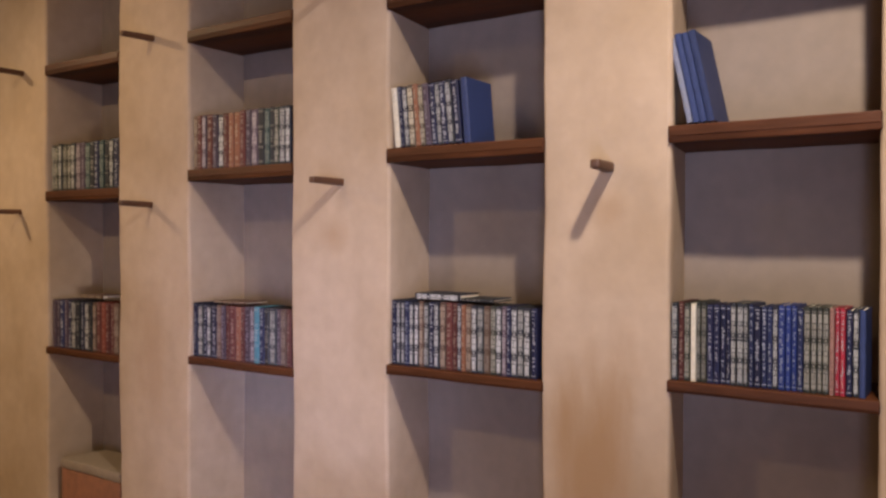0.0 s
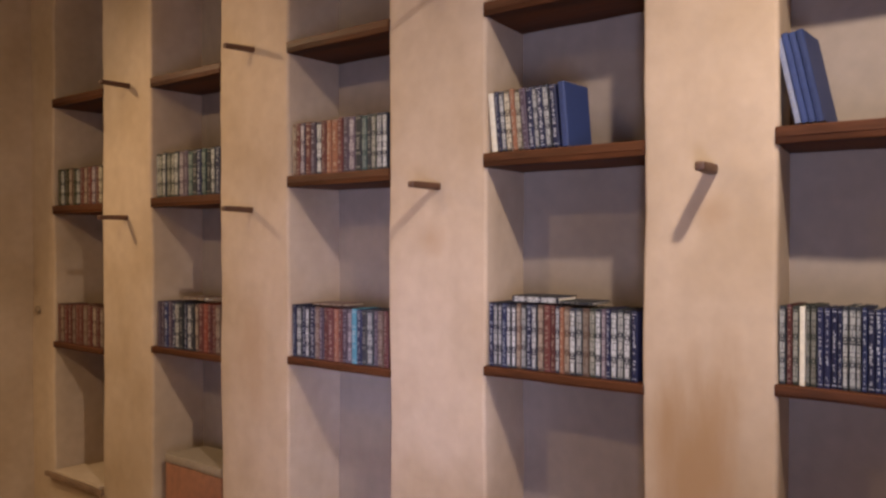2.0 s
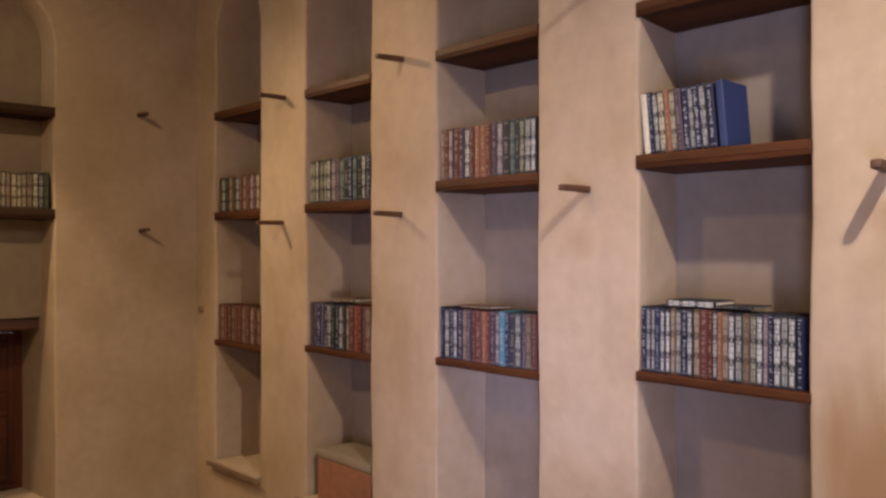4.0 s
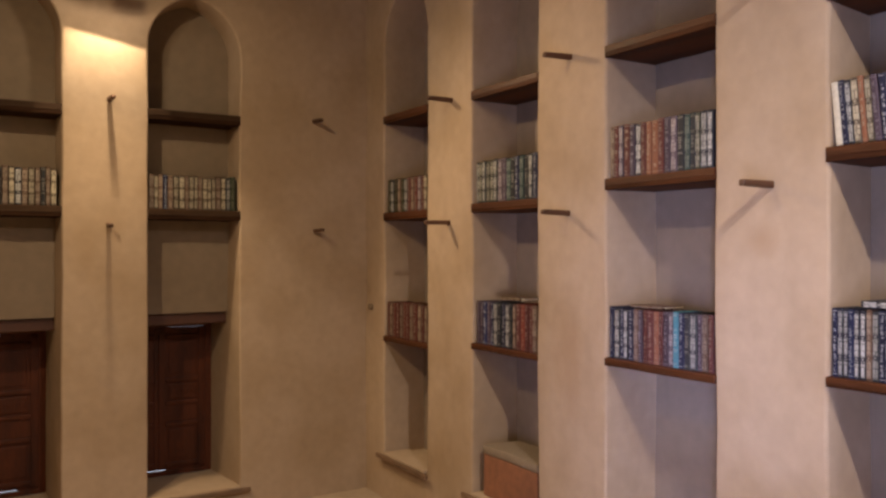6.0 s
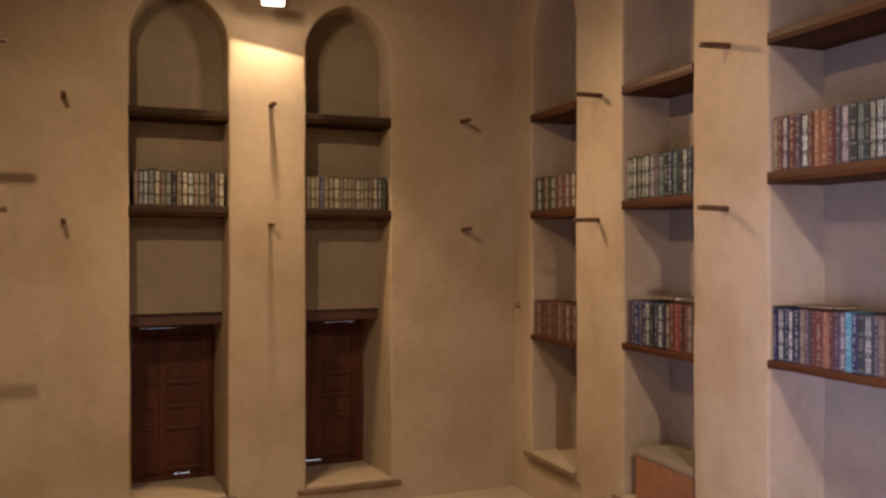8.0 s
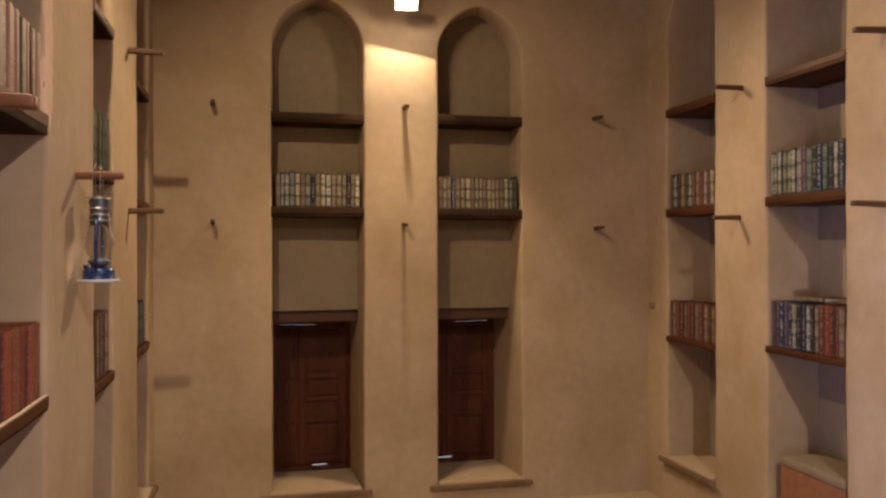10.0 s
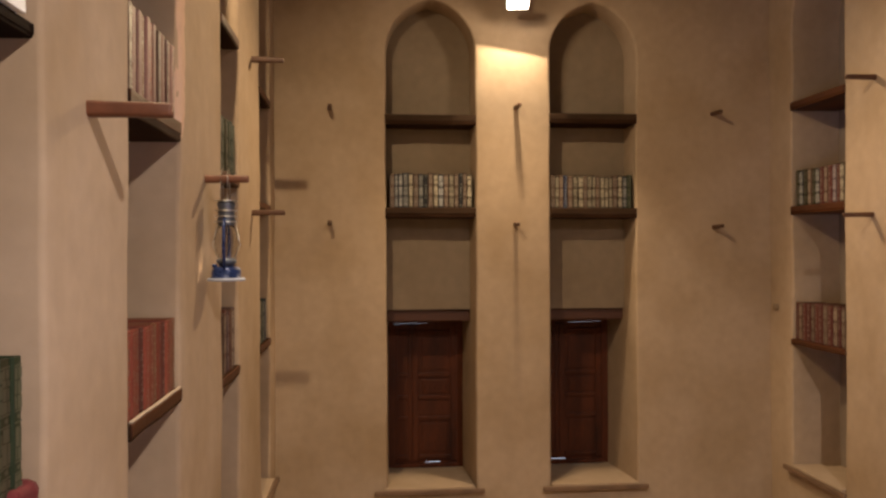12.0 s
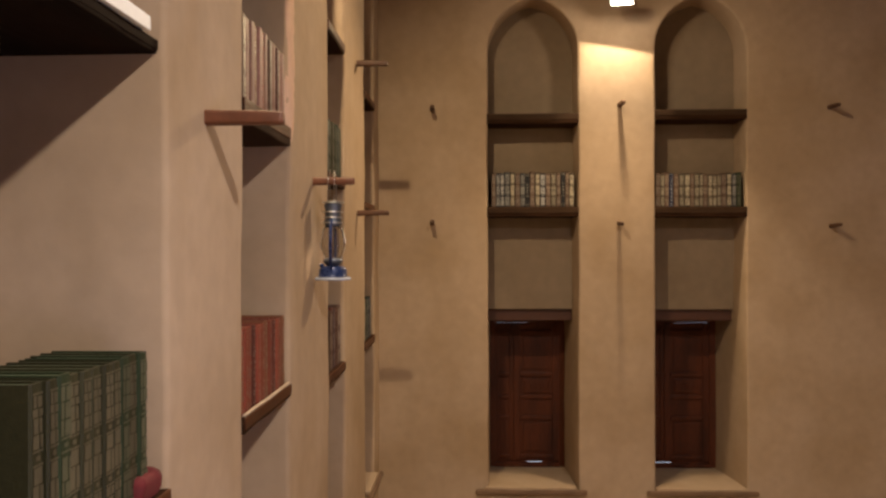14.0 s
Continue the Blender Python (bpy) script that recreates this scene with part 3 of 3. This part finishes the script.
def spine_print(kind, t, h, bulge, rnd):
    """Flat foil print on a spine: panels, rules or unreadable script as short bars."""
    verts, faces = [], []
    y = -bulge - 0.0007

    def bar(x0, x1, z0, z1):
        n = len(verts)
        verts.extend([(x0, y, z0), (x1, y, z0), (x1, y, z1), (x0, y, z1)])
        faces.append((n, n + 1, n + 2, n + 3))

    style = KINDS[kind][2]
    a, b = t * 0.09, t * 0.91
    if style == "panel":
        j, k = rnd.uniform(-0.03, 0.03), rnd.uniform(-0.03, 0.03)
        for lo, hi in ((0.04, 0.285 + j), (0.345 + j, 0.605 + k), (0.665 + k, 0.955)):
            bar(a, b, lo * h, (lo + 0.01) * h)
            bar(a, b, (hi - 0.01) * h, hi * h)
            f = lo + 0.018
            while f < hi - 0.03:
                step = rnd.uniform(0.03, 0.13)
                q = rnd.choice((0.39, 0.41, 0.33)) * t
                top = min(hi - 0.016, f + step) * h
                if rnd.random() < 0.3:
                    bar(t / 2 - q, t / 2 + q, f * h, top)
                else:
                    gap = rnd.uniform(-0.16, 0.16) * t
                    bar(t / 2 - q, t / 2 + gap - 0.05 * t, f * h, top)
                    bar(t / 2 + gap + 0.05 * t, t / 2 + q, f * h, top - 0.004 * h)
                f += step + 0.007
        for f in (0.315 + j, 0.635 + k):
            bar(t / 2 - 0.16 * t, t / 2 + 0.16 * t, (f - 0.012) * h, (f + 0.012) * h)
    elif style == "rules":
        for f in (0.05, 0.075, 0.3, 0.325, 0.66, 0.685, 0.93, 0.955):
            bar(a, b, f * h, (f + 0.009) * h)
        for i in range(5):
            f = 0.40 + 0.045 * i
            q = rnd.uniform(0.15, 0.34) * t
            bar(t / 2 - q, t / 2 + q, f * h, (f + 0.02) * h)
    elif style == "script":
        for f in (0.04, 0.955):
            bar(a, b, f * h, (f + 0.012) * h)
        f = 0.09
        while f < 0.92:
            step = rnd.uniform(0.012, 0.042)
            if rnd.random() < 0.68:
                q, mid = rnd.uniform(0.06, 0.24) * t, t * rnd.uniform(0.38, 0.62)
                bar(mid - q, mid + q, f * h, min(0.93, f + step * 0.75) * h)
            f += step
    return verts, faces


def book(kind, t, deep, h, where, rnd, group, extra="", pages=None):
    """Hardback: case with rounded spine facing local -y, page block, spine print."""
    bulge = min(0.003, t * 0.10)
    prof = [(0, deep), (0, 0.002)] + [(t / 2 - t / 2 * math.cos(math.pi * i / 4), -bulge * math.sin(math.pi * i / 4)) for i in range(5)] + [(t, 0.002), (t, deep), (t - 0.0025, deep), (t - 0.0025, 0.005), (0.0025, 0.005), (0.0025, deep)]
    prof = [p for i, p in enumerate(prof) if i not in (2, 6)]
    n = len(prof)
    verts = [(x, y, z) for z in (0, h) for x, y in prof]
    faces = [(i, (i + 1) % n, n + (i + 1) % n, n + i) for i in range(n)] + [tuple(range(n)), tuple(range(2 * n - 1, n - 1, -1))]
    ob = put("book", mesh_of("book", verts, faces), COVER[kind])
    ob.matrix_world = where
    tagged(ob, KINDS[kind][3] + " hardback book " + (extra or "standing on a plank shelf"), "book", group)
    e = 0.004
    pv = [(x, y, z) for z in (e, h - e) for x, y in ((0.003, 0.0055), (t - 0.003, 0.0055), (t - 0.003, deep - e), (0.003, deep - e))]
    put("page_block", mesh_of("page_block", pv, [(0, 3, 2, 1), (4, 5, 6, 7), (0, 1, 5, 4), (1, 2, 6, 5), (2, 3, 7, 6), (3, 0, 4, 7)]), pages or PAPER, ob)
    v, f = spine_print(kind, t, h, bulge, rnd)
    if f:
        put("spine_print", mesh_of("spine_print", v, f), PRINT[kind], ob)["kind"] = "stuff"
    return ob


def book_row(turn, start, length, front, top, kinds, height, seed, group, lean=0.0, deep=0.17, spread=0.022, setback=0.012, pages=None, alike=True):
    """Fills a stretch of shelf with one book per letter. start: where the row begins along the wall, seen left to right."""
    rnd = random.Random(seed)
    widths = [rnd.uniform(0.8, 1.25) * (0.95 if k == "w" else 1) for k in kinds]
    scale = (length - 0.0006 * len(kinds)) / sum(widths)
    h_set, last, pos = height, "", 0.0
    for k, w in zip(kinds, widths):
        if k != last:
            h_set = height * (1 + rnd.uniform(-spread, spread * 0.5))
            last = k
        t = w * scale
        off = setback + rnd.uniform(0, 0.009)
        tilt = lean + (rnd.uniform(-0.6, 0.6) if lean else 0)
        base = Matrix.Translation({-90: (front + off, start - pos, top), 0: (start + pos, front + off, top), 90: (front - off, start + pos, top)}[turn])
        lift = max(0.0, math.sin(radians(-tilt))) * t if tilt < 0 else 0.0
        m = base @ pose(0, 0, 0.001 + abs(lift), 0, 0, turn) @ pose(0, 0, 0, 0, tilt, 0)
        book(k, t - 0.0026, deep * rnd.uniform(0.94, 1.04), h_set, m, random.Random(seed * 31 + ord(k)) if KINDS[k][2] == "panel" and alike else rnd, group, "", pages)
        pos += t


ROWS_A = [
    # niche, shelf, begin inset, length (0: all), letters, height, lean
    (2, 0, 0.004, 0.0, "srgwggnnnnsssbnbbvBBBbggggiRRnsu", 0.262, 0),
    (3, 0, 0.006, 0.0, "nvvbvvmsnvmrrvomvsmgvlnvsvn", 0.266, 0),
    (4, 0, 0.012, 0.0, "nsnvnmprrorpltnkspmr", 0.262, 0),
    (4, 1, 0.012, 0.0, "mrlrpvroorplkekgvv", 0.262, 0),
    (5, 0, 0.03, 0.0, "ppbpnsknvkmrxrrm", 0.276, 0),
    (5, 1, 0.02, 0.0, "sgsggslpekneksn", 0.265, 0),
    (6, 0, 0.02, 0.0, "rmrrmrrmrmrm", 0.268, 0),
    (6, 1, 0.03, 0.0, "ysymysrmrlrc", 0.25, 0),
]
for i, s, inset, length, kinds, height, lean in ROWS_A:
    a, b = NICHES_A[i]
    book_row(-90, b - inset, length or (b - a - inset - 0.01), XA, SHELVES_A[i][s], kinds, height, 10 * i + s, "books in the niches of the east wall", lean)
# leaning set on the upper shelf
book_row(-90, 1.735, 0.335, XA, 2.201, "wnvcocpnvnvn", 0.252, 77, "books in the niches of the east wall", -5.0, 0.19)
rnd = random.Random(5)
book("u", 0.03, 0.19, 0.256, Matrix.Translation((XA + 0.014, 1.396, 2.2035)) @ pose(0, 0, 0, 0, 0, -90) @ pose(0, 0, 0, 0, -5, 0), rnd, "books in the niches of the east wall", "leaning at the end of a row")
# thin blue volumes leaning against the niche side
for k, (y, t, h) in enumerate(((0.550, 0.018, 0.29), (0.530, 0.021, 0.305), (0.507, 0.021, 0.305), (0.484, 0.023, 0.31))):
    book("huuu"[k], t, 0.2, h, Matrix.Translation((XA + 0.02, y - 0.02, 2.2155)) @ pose(0, 0, 0, 0, 0, -90) @ pose(0, 0, 0, 0, -12.5, 0), rnd, "leaning blue books", "leaning against the niche side")
# books lying on top of the rows
book("v", 0.026, 0.15, 0.215, Matrix.Translation((XA + 0.02, 1.632, 1.586)) @ pose(0, 0, 0, 0, 0, -90) @ pose(0, 0, 0, 0, 90, 0) @ pose(-0.026, 0, 0), rnd, "books lying on the rows", "lying flat on top of a row")
book("k", 0.012, 0.15, 0.20, Matrix.Translation((XA + 0.035, 1.474, 1.586)) @ pose(0, 0, 0, 0, 0, -90) @ pose(0, 0, 0, 0, 90, 0) @ pose(-0.012, 0, 0), rnd, "books lying on the rows", "lying flat on top of a row")
book("m", 0.010, 0.15, 0.22, Matrix.Translation((XA + 0.03, 2.85, 1.513)) @ pose(0, 0, 0, 0, 0, -90) @ pose(0, 0, 0, 0, 90, 0) @ pose(-0.012, 0, 0), rnd, "books lying on the rows", "lying flat on top of a row")
book("m", 0.02, 0.15, 0.2, Matrix.Translation((XA + 0.08, 4.03, 1.485)) @ pose(0, 0, 0, 0, 0, -90) @ pose(0, 0, 0, 0, 90, 0) @ pose(-0.02, 0, 0), rnd, "books lying on the rows", "lying flat on top of a row")

book_row(0, NICHES_B[0][0] + 0.03, 0.615, YB, 2.092, "mvvscmskmcvmcmkmc", 0.25, 41, "books in the window niches", 0, 0.17, 0.04, 0.03, None, False)
book_row(0, NICHES_B[1][0] + 0.008, 0.63, YB, 2.087, "mcmbmccmccmcccmcsd", 0.245, 42, "books in the window niches", 0, 0.17, 0.04, 0.03, None, False)

ROWS_C = [
    (3, 0, 0.10, 0.465, "yydyyyyydyd", 0.320, 0),
    (4, 0, 0.01, 0.600, "xxxrxxoxrxxo", 0.256, 0),
    (4, 1, 0.01, 0.600, "imiioiximiirii", 0.27, 0),
    (5, 0, 0.05, 0.42, "rmrlrmlr", 0.30, 0),
    (5, 1, 0.02, 0.44, "eedyeded", 0.27, 0),
    (6, 0, 0.02, 0.42, "eedkeenne", 0.275, 0),
]
for i, s, inset, length, kinds, height, lean in ROWS_C:
    book_row(90, NICHES_C[i][0] + inset, length, XC, SHELVES_C[i][s], kinds, height, 200 + 10 * i + s, "books in the niches of the west wall", lean, 0.2, 0.03, 0.012, GREEN_EDGE if i == 3 else None)


# ---- wooden pegs in the piers ----
def peg(root, out, length, thick, mat, label, tilt=0.0):
    """Hand-cut stake, nearly square with rounded corners, driven into the wall; out: degrees of its way round z from -y."""
    bm = box(-thick / 2, thick / 2, -length, 0.06, -thick * 0.45, thick * 0.45, thick * 0.22, 4, 0.003)
    for v in bm.verts:
        f = 1 - 0.14 * max(0.0, -v.co.y) / length
        v.co.x *= f
        v.co.z *= f
    ob = part("wall_peg", bm, mat, smooth=True)
    ob.matrix_world = Matrix.Translation(root) @ pose(0, 0, 0, tilt, 0, out)
    return tagged(ob, label, "peg", "wooden pegs in the piers")


PEG = "dark wooden stake driven into a plaster pier"
for k, (y, z, up) in enumerate(((0.798, 2.082, 1), (2.015, 2.074, 0), (3.292, 2.002, -1), (4.527, 1.985, 1), (2.017, 2.922, 4), (3.272, 2.854, 3), (4.498, 2.808, 0), (0.80, 2.95, 2), (-0.28, 2.08, 0), (-0.28, 2.95, 1))):
    peg((XA, y, z), -81 if k == 0 else -90 + random.uniform(-3, 3), 0.19, 0.040 if k == 0 else 0.034, PEG_WOOD, PEG, up)
for x, z in ((2.378, 2.799), (2.388, 1.946), (0.878, 2.827), (0.874, 1.971), (-0.482, 2.808), (-0.482, 1.977)):
    peg((x, YB, z), random.uniform(-4, 4), 0.155, 0.032, PEG_WOOD, PEG, random.uniform(-4, 4))
PEG2 = "reddish-brown wooden stake driven into a plaster pier"
for y, z, s in ((1.907, 2.127, 0.20), (3.314, 2.079, 0.18), (4.69, 2.003, 0.19), (4.69, 2.897, 0.185), (0.70, 2.13, 0.19)):
    peg((XC, y, z), 90 + random.uniform(-2, 2), s, 0.044 if y < 2 else 0.038, PEG_RED if y < 4 else PEG_WOOD, PEG2 if y < 4 else PEG, random.uniform(-1, 1))


# ---- hurricane lantern on a peg of the west wall ----
def lantern(x, y, base):
    lan = thing("hurricane_lantern", Matrix.Translation((x, y, base)) @ Matrix.Diagonal((1.04, 1.04, 1.0, 1.0)), "blue enamelled hurricane lantern hanging from a wooden peg by a wire", "lantern")
    part("fuel_tank", lathe([(0, 0.004), (0.066, 0.004), (0.070, 0.010), (0.058, 0.016), (0.058, 0.045), (0.050, 0.056), (0.028, 0.062), (0, 0.062)], 24), BLUE_TIN, lan, smooth=True)
    part("base_rim", lathe([(0.066, 0.0), (0.074, 0.0), (0.076, 0.007), (0.070, 0.013), (0.064, 0.009)], 24), PALE_BLUE, lan, "pale enamelled bottom rim", True)
    part("burner", lathe([(0, 0.062), (0.026, 0.062), (0.040, 0.078), (0.040, 0.088), (0.024, 0.096), (0, 0.098)], 20), GREY_TIN, lan, "grey tin burner", True)
    globe = part("glass_globe", lathe([(0.030, 0.090), (0.043, 0.115), (0.049, 0.145), (0.047, 0.180), (0.038, 0.215), (0.031, 0.232), (0.029, 0.232), (0.036, 0.214), (0.045, 0.180), (0.047, 0.145), (0.041, 0.116), (0.028, 0.090)], 20), GLASS, lan, "clear glass chimney", True)
    globe.visible_shadow = False
    part("chimney_cap", lathe([(0.034, 0.233), (0.037, 0.250), (0.033, 0.262), (0.033, 0.305), (0.038, 0.318), (0.030, 0.333), (0, 0.337)], 20), GREY_TIN, lan, smooth=True)
    for z, r in ((0.243, 0.046), (0.266, 0.043), (0.290, 0.043), (0.330, 0.044)):
        part("cap_ring", lathe([(r - 0.012, z), (r, z), (r + 0.001, z + 0.004), (r - 0.012, z + 0.005)], 20), STEEL, lan, "bright ring", True)
    for s in (-1, 1):
        pts = [(0, s * 0.040, 0.045), (0, s * 0.060, 0.075), (0, s * 0.066, 0.15), (0, s * 0.058, 0.225), (0, s * 0.032, 0.262)]
        part("side_tube", tube(pts, 0.0065, 8), BLUE_TIN, lan, smooth=True)
        part("globe_guard", tube([(s * 0.034, 0, 0.095), (s * 0.054, 0, 0.15), (s * 0.036, 0, 0.235)], 0.0016, 6), STEEL, lan, smooth=True)
    part("filler_cap", lathe([(0, 0.056), (0.010, 0.056), (0.010, 0.070), (0, 0.071)], 12, (-0.042, -0.02)), BLUE_TIN, lan, smooth=True)
    for x in (-0.016, 0.010):       # two wire loops over the peg
        part("hanging_wire", tube([(x, -0.030, 0.335), (x, -0.024, 0.44), (x * 0.6, 0, 0.474), (x, 0.024, 0.44), (x, 0.030, 0.335)], 0.0015, 6), STEEL, lan, "thin wire loop", True)
    return lan


lantern(-0.790, 3.314, 1.655)

# ---- lamps ----
fl = thing("floodlight", Matrix.Translation(FLOOD), "small glowing floodlight on a bracket under the ceiling", "lamp")
FACING = (FLOOD_AIM.to_track_quat("-Z", "Y").to_matrix()).to_4x4()


def turned(bm):
    bmesh.ops.transform(bm, matrix=FACING, verts=bm.verts)
    return bm


part("lamp_glass", turned(box(-0.072, 0.072, -0.05, 0.05, -0.002, 0.004, 0.001)), LAMP_FACE, fl, "glowing white lamp glass")
part("housing", turned(box(-0.08, 0.08, -0.058, 0.058, 0.006, 0.07, 0.008)), PALE_TIN, fl)
# small unseen shields added close to the lamp keep its spill on the pier
SMALL = Matrix.Translation(SPILL - FLOOD) @ Matrix.Scale(0.4, 4) @ Matrix.Translation(FLOOD - SPILL)
for sx in (-1, 1):
    lo, hi = min(sx * 0.0267, sx * 0.029), max(sx * 0.0267, sx * 0.029)
    for y0, y1, z0 in ((0.0067, 0.0250 if sx > 0 else 0.0268, -0.057), (-0.006, 0.0066, -0.046)):
        shield = box(lo, hi, y0, y1, z0, -0.004, 0.0)
        bmesh.ops.transform(shield, matrix=SMALL, verts=shield.verts)
        part("added_shield", shield, PALE_TIN, fl)
# added wall-side flap whose straight edge cuts the light off over the pier
cut_a, cut_b = Vector((0.592, YB, 3.292)), Vector((1.122, YB, 3.195))
reach = ((cut_a + cut_b) / 2 - SPILL).normalized()
edge = SPILL + reach * 0.016 - FLOOD
along = (cut_b - cut_a).normalized()
lift = Vector((0, 0.25, 1)).normalized() * 0.024
fv = [edge - along * 0.03, edge + along * 0.03, edge + along * 0.03 + lift, edge - along * 0.03 + lift]
fv += [v + Vector((0, 0.0016, 0)) for v in fv]
put("added_flap", mesh_of("added_flap", fv, [(0, 1, 2, 3), (7, 6, 5, 4), (0, 4, 5, 1), (1, 5, 6, 2), (2, 6, 7, 3), (3, 7, 4, 0)]), PALE_TIN, fl)
part("bracket", tube([FACING @ Vector((0, 0, 0.068)), FACING @ Vector((0, 0, 0.12)), (0, 0.0, 0.2), (0, 0.0, CEIL_Z - FLOOD.z)], 0.01, 8), BLACK, fl)
wf = thing("floodlight", Matrix.Translation(WEST_FLOOD), "small glowing floodlight on an arm high on the west wall", "lamp")
FACING = (WEST_AIM.to_track_quat("-Z", "Y").to_matrix()).to_4x4()
part("lamp_glass", turned(box(-0.062, 0.062, -0.045, 0.045, -0.002, 0.004, 0.001)), LAMP_FACE, wf, "glowing white lamp glass")
part("housing", turned(box(-0.07, 0.07, -0.052, 0.052, 0.006, 0.07, 0.008)), PALE_TIN, wf)
part("arm", tube([FACING @ Vector((0, 0, 0.068)), FACING @ Vector((0, 0, 0.10)), (XC - WEST_FLOOD.x - 0.03, 0.0, 0.10)], 0.01, 8), BLACK, wf)
# unseen fixture added round the pendant light; the shade does not shape it
pend = thing("pendant_lamp", Matrix.Translation(PENDANT), "bulb under a shallow tin shade hanging from the ceiling", "lamp")
part("bulb", lathe([(0, 0.055), (0.022, 0.06), (0.034, 0.08), (0.03, 0.105), (0.015, 0.125), (0, 0.125)], 16), BULB, pend, smooth=True)
part("shade", lathe([(0.02, 0.150), (0.09, 0.10), (0.15, 0.058), (0.152, 0.060), (0.092, 0.104), (0.02, 0.155)], 24), PALE_TIN, pend, "shallow tin shade", True)
part("socket", lathe([(0, 0.125), (0.018, 0.125), (0.02, 0.165), (0.008, 0.175), (0, 0.175)], 14), BLACK, pend, smooth=True)
part("cord", tube([(0, 0, 0.175), (0, 0, CEIL_Z - PENDANT.z)], 0.006, 6), BLACK, pend)

# ---- chest, papers and cloth in the niches ----
ch = thing("storage_chest", Matrix.Translation((XA + 0.02, 3.879, 0.239)), "reddish-brown storage chest with a pale lid in a low niche", "chest")
part("chest_body", box(0, 0.27, -0.29, 0.26, 0.0, 0.262, 0.008, 4, 0.003), LEATHER, ch)
part("lid", box(-0.006, 0.275, -0.296, 0.266, 0.263, 0.318, 0.018, 6, 0.005), CHEST_TOP, ch, "pale dusty lid")
bm = box(-0.02, 0.225, -0.30, 0.0, 0.0, 0.03, 0.003)
lip = box(0.2255, 0.237, -0.31, 0.004, -0.001, 0.031, 0.003, 6, 0.003)
lip_mesh = bpy.data.meshes.new("paper_lip")
lip.to_mesh(lip_mesh)
bm.from_mesh(lip_mesh)
pb = part("folded_paper", bm, WHITE)
pb.matrix_world = Matrix.Translation((XC - 0.244, 1.555, 2.257))
tagged(pb, "folded white paper hanging over the edge of a plank shelf", "paper")
bm = box(-0.05, 0.05, -0.06, 0.06, 0.0, 0.06, 0.022, 6, 0.012)
for v in bm.verts:
    v.co += noise.noise_vector(v.co * 26) * 0.011 * (1 if v.co.z > 0.01 else 0)
rc = part("folded_cloth", bm, RED_CLOTH, smooth=True)
rc.matrix_world = Matrix.Translation((XC - 0.05, 1.545, 1.257))
tagged(rc, "crumpled red cloth beside the green books", "cloth")

# ---- marks on the plaster ----
bm = box(-0.02, 0.02, -0.03, 0.03, -0.025, 0.025, 0.014, 2, 0.008)
ob = part("plaster_lump", bm, PLASTER_DARK, smooth=True)
ob.matrix_world = Matrix.Translation((XA - 0.006, 5.70, 1.348))
tagged(ob, "small dark plaster lump on the wall", "patch", kind="structure")


def lit_repair_strip(y, z0, z1, wide):
    """Ragged strip of repair plaster; its pale pink also paints the lamplight on the niche corner."""
    n, verts, faces = 60, [], []
    for i in range(n + 1):
        z = z0 + (z1 - z0) * i / n
        end = min(1.0, min(i, n - i) / 6)
        w = wide * (0.35 + 0.65 * end) * (1 + 0.45 * noise.noise(Vector((z * 9, 3.1, 0))) + 0.3 * noise.noise(Vector((z * 31, 7.7, 0))))
        rough = 0.002 * noise.noise(Vector((z * 40, 1.3, 0)))
        lip = 0.010 + 0.004 * noise.noise(Vector((z * 25, 5.0, 0)))
        for d, out in ((-0.004, -lip - 0.012), (-0.003, -lip), (0.004, 0.001), (0.018, 0.0055 + rough), (w * 0.6, 0.0055 - rough), (w * 0.93, 0.004), (w, -0.004)):
            verts.append((XC + out, y + d, z))
    for i in range(n):
        for j in range(6):
            faces.append((i * 7 + j, i * 7 + j + 1, i * 7 + j + 8, i * 7 + j + 7))
    ob = put("lit_plaster_repair", mesh_of("lit_plaster_repair", verts, faces, True), PINK_PLASTER)
    return tagged(ob, "ragged repair plaster painted pinker for the light along a niche corner", "patch", kind="structure")


lit_repair_strip(NICHES_C[4][1], 2.19, 3.30, 0.085)
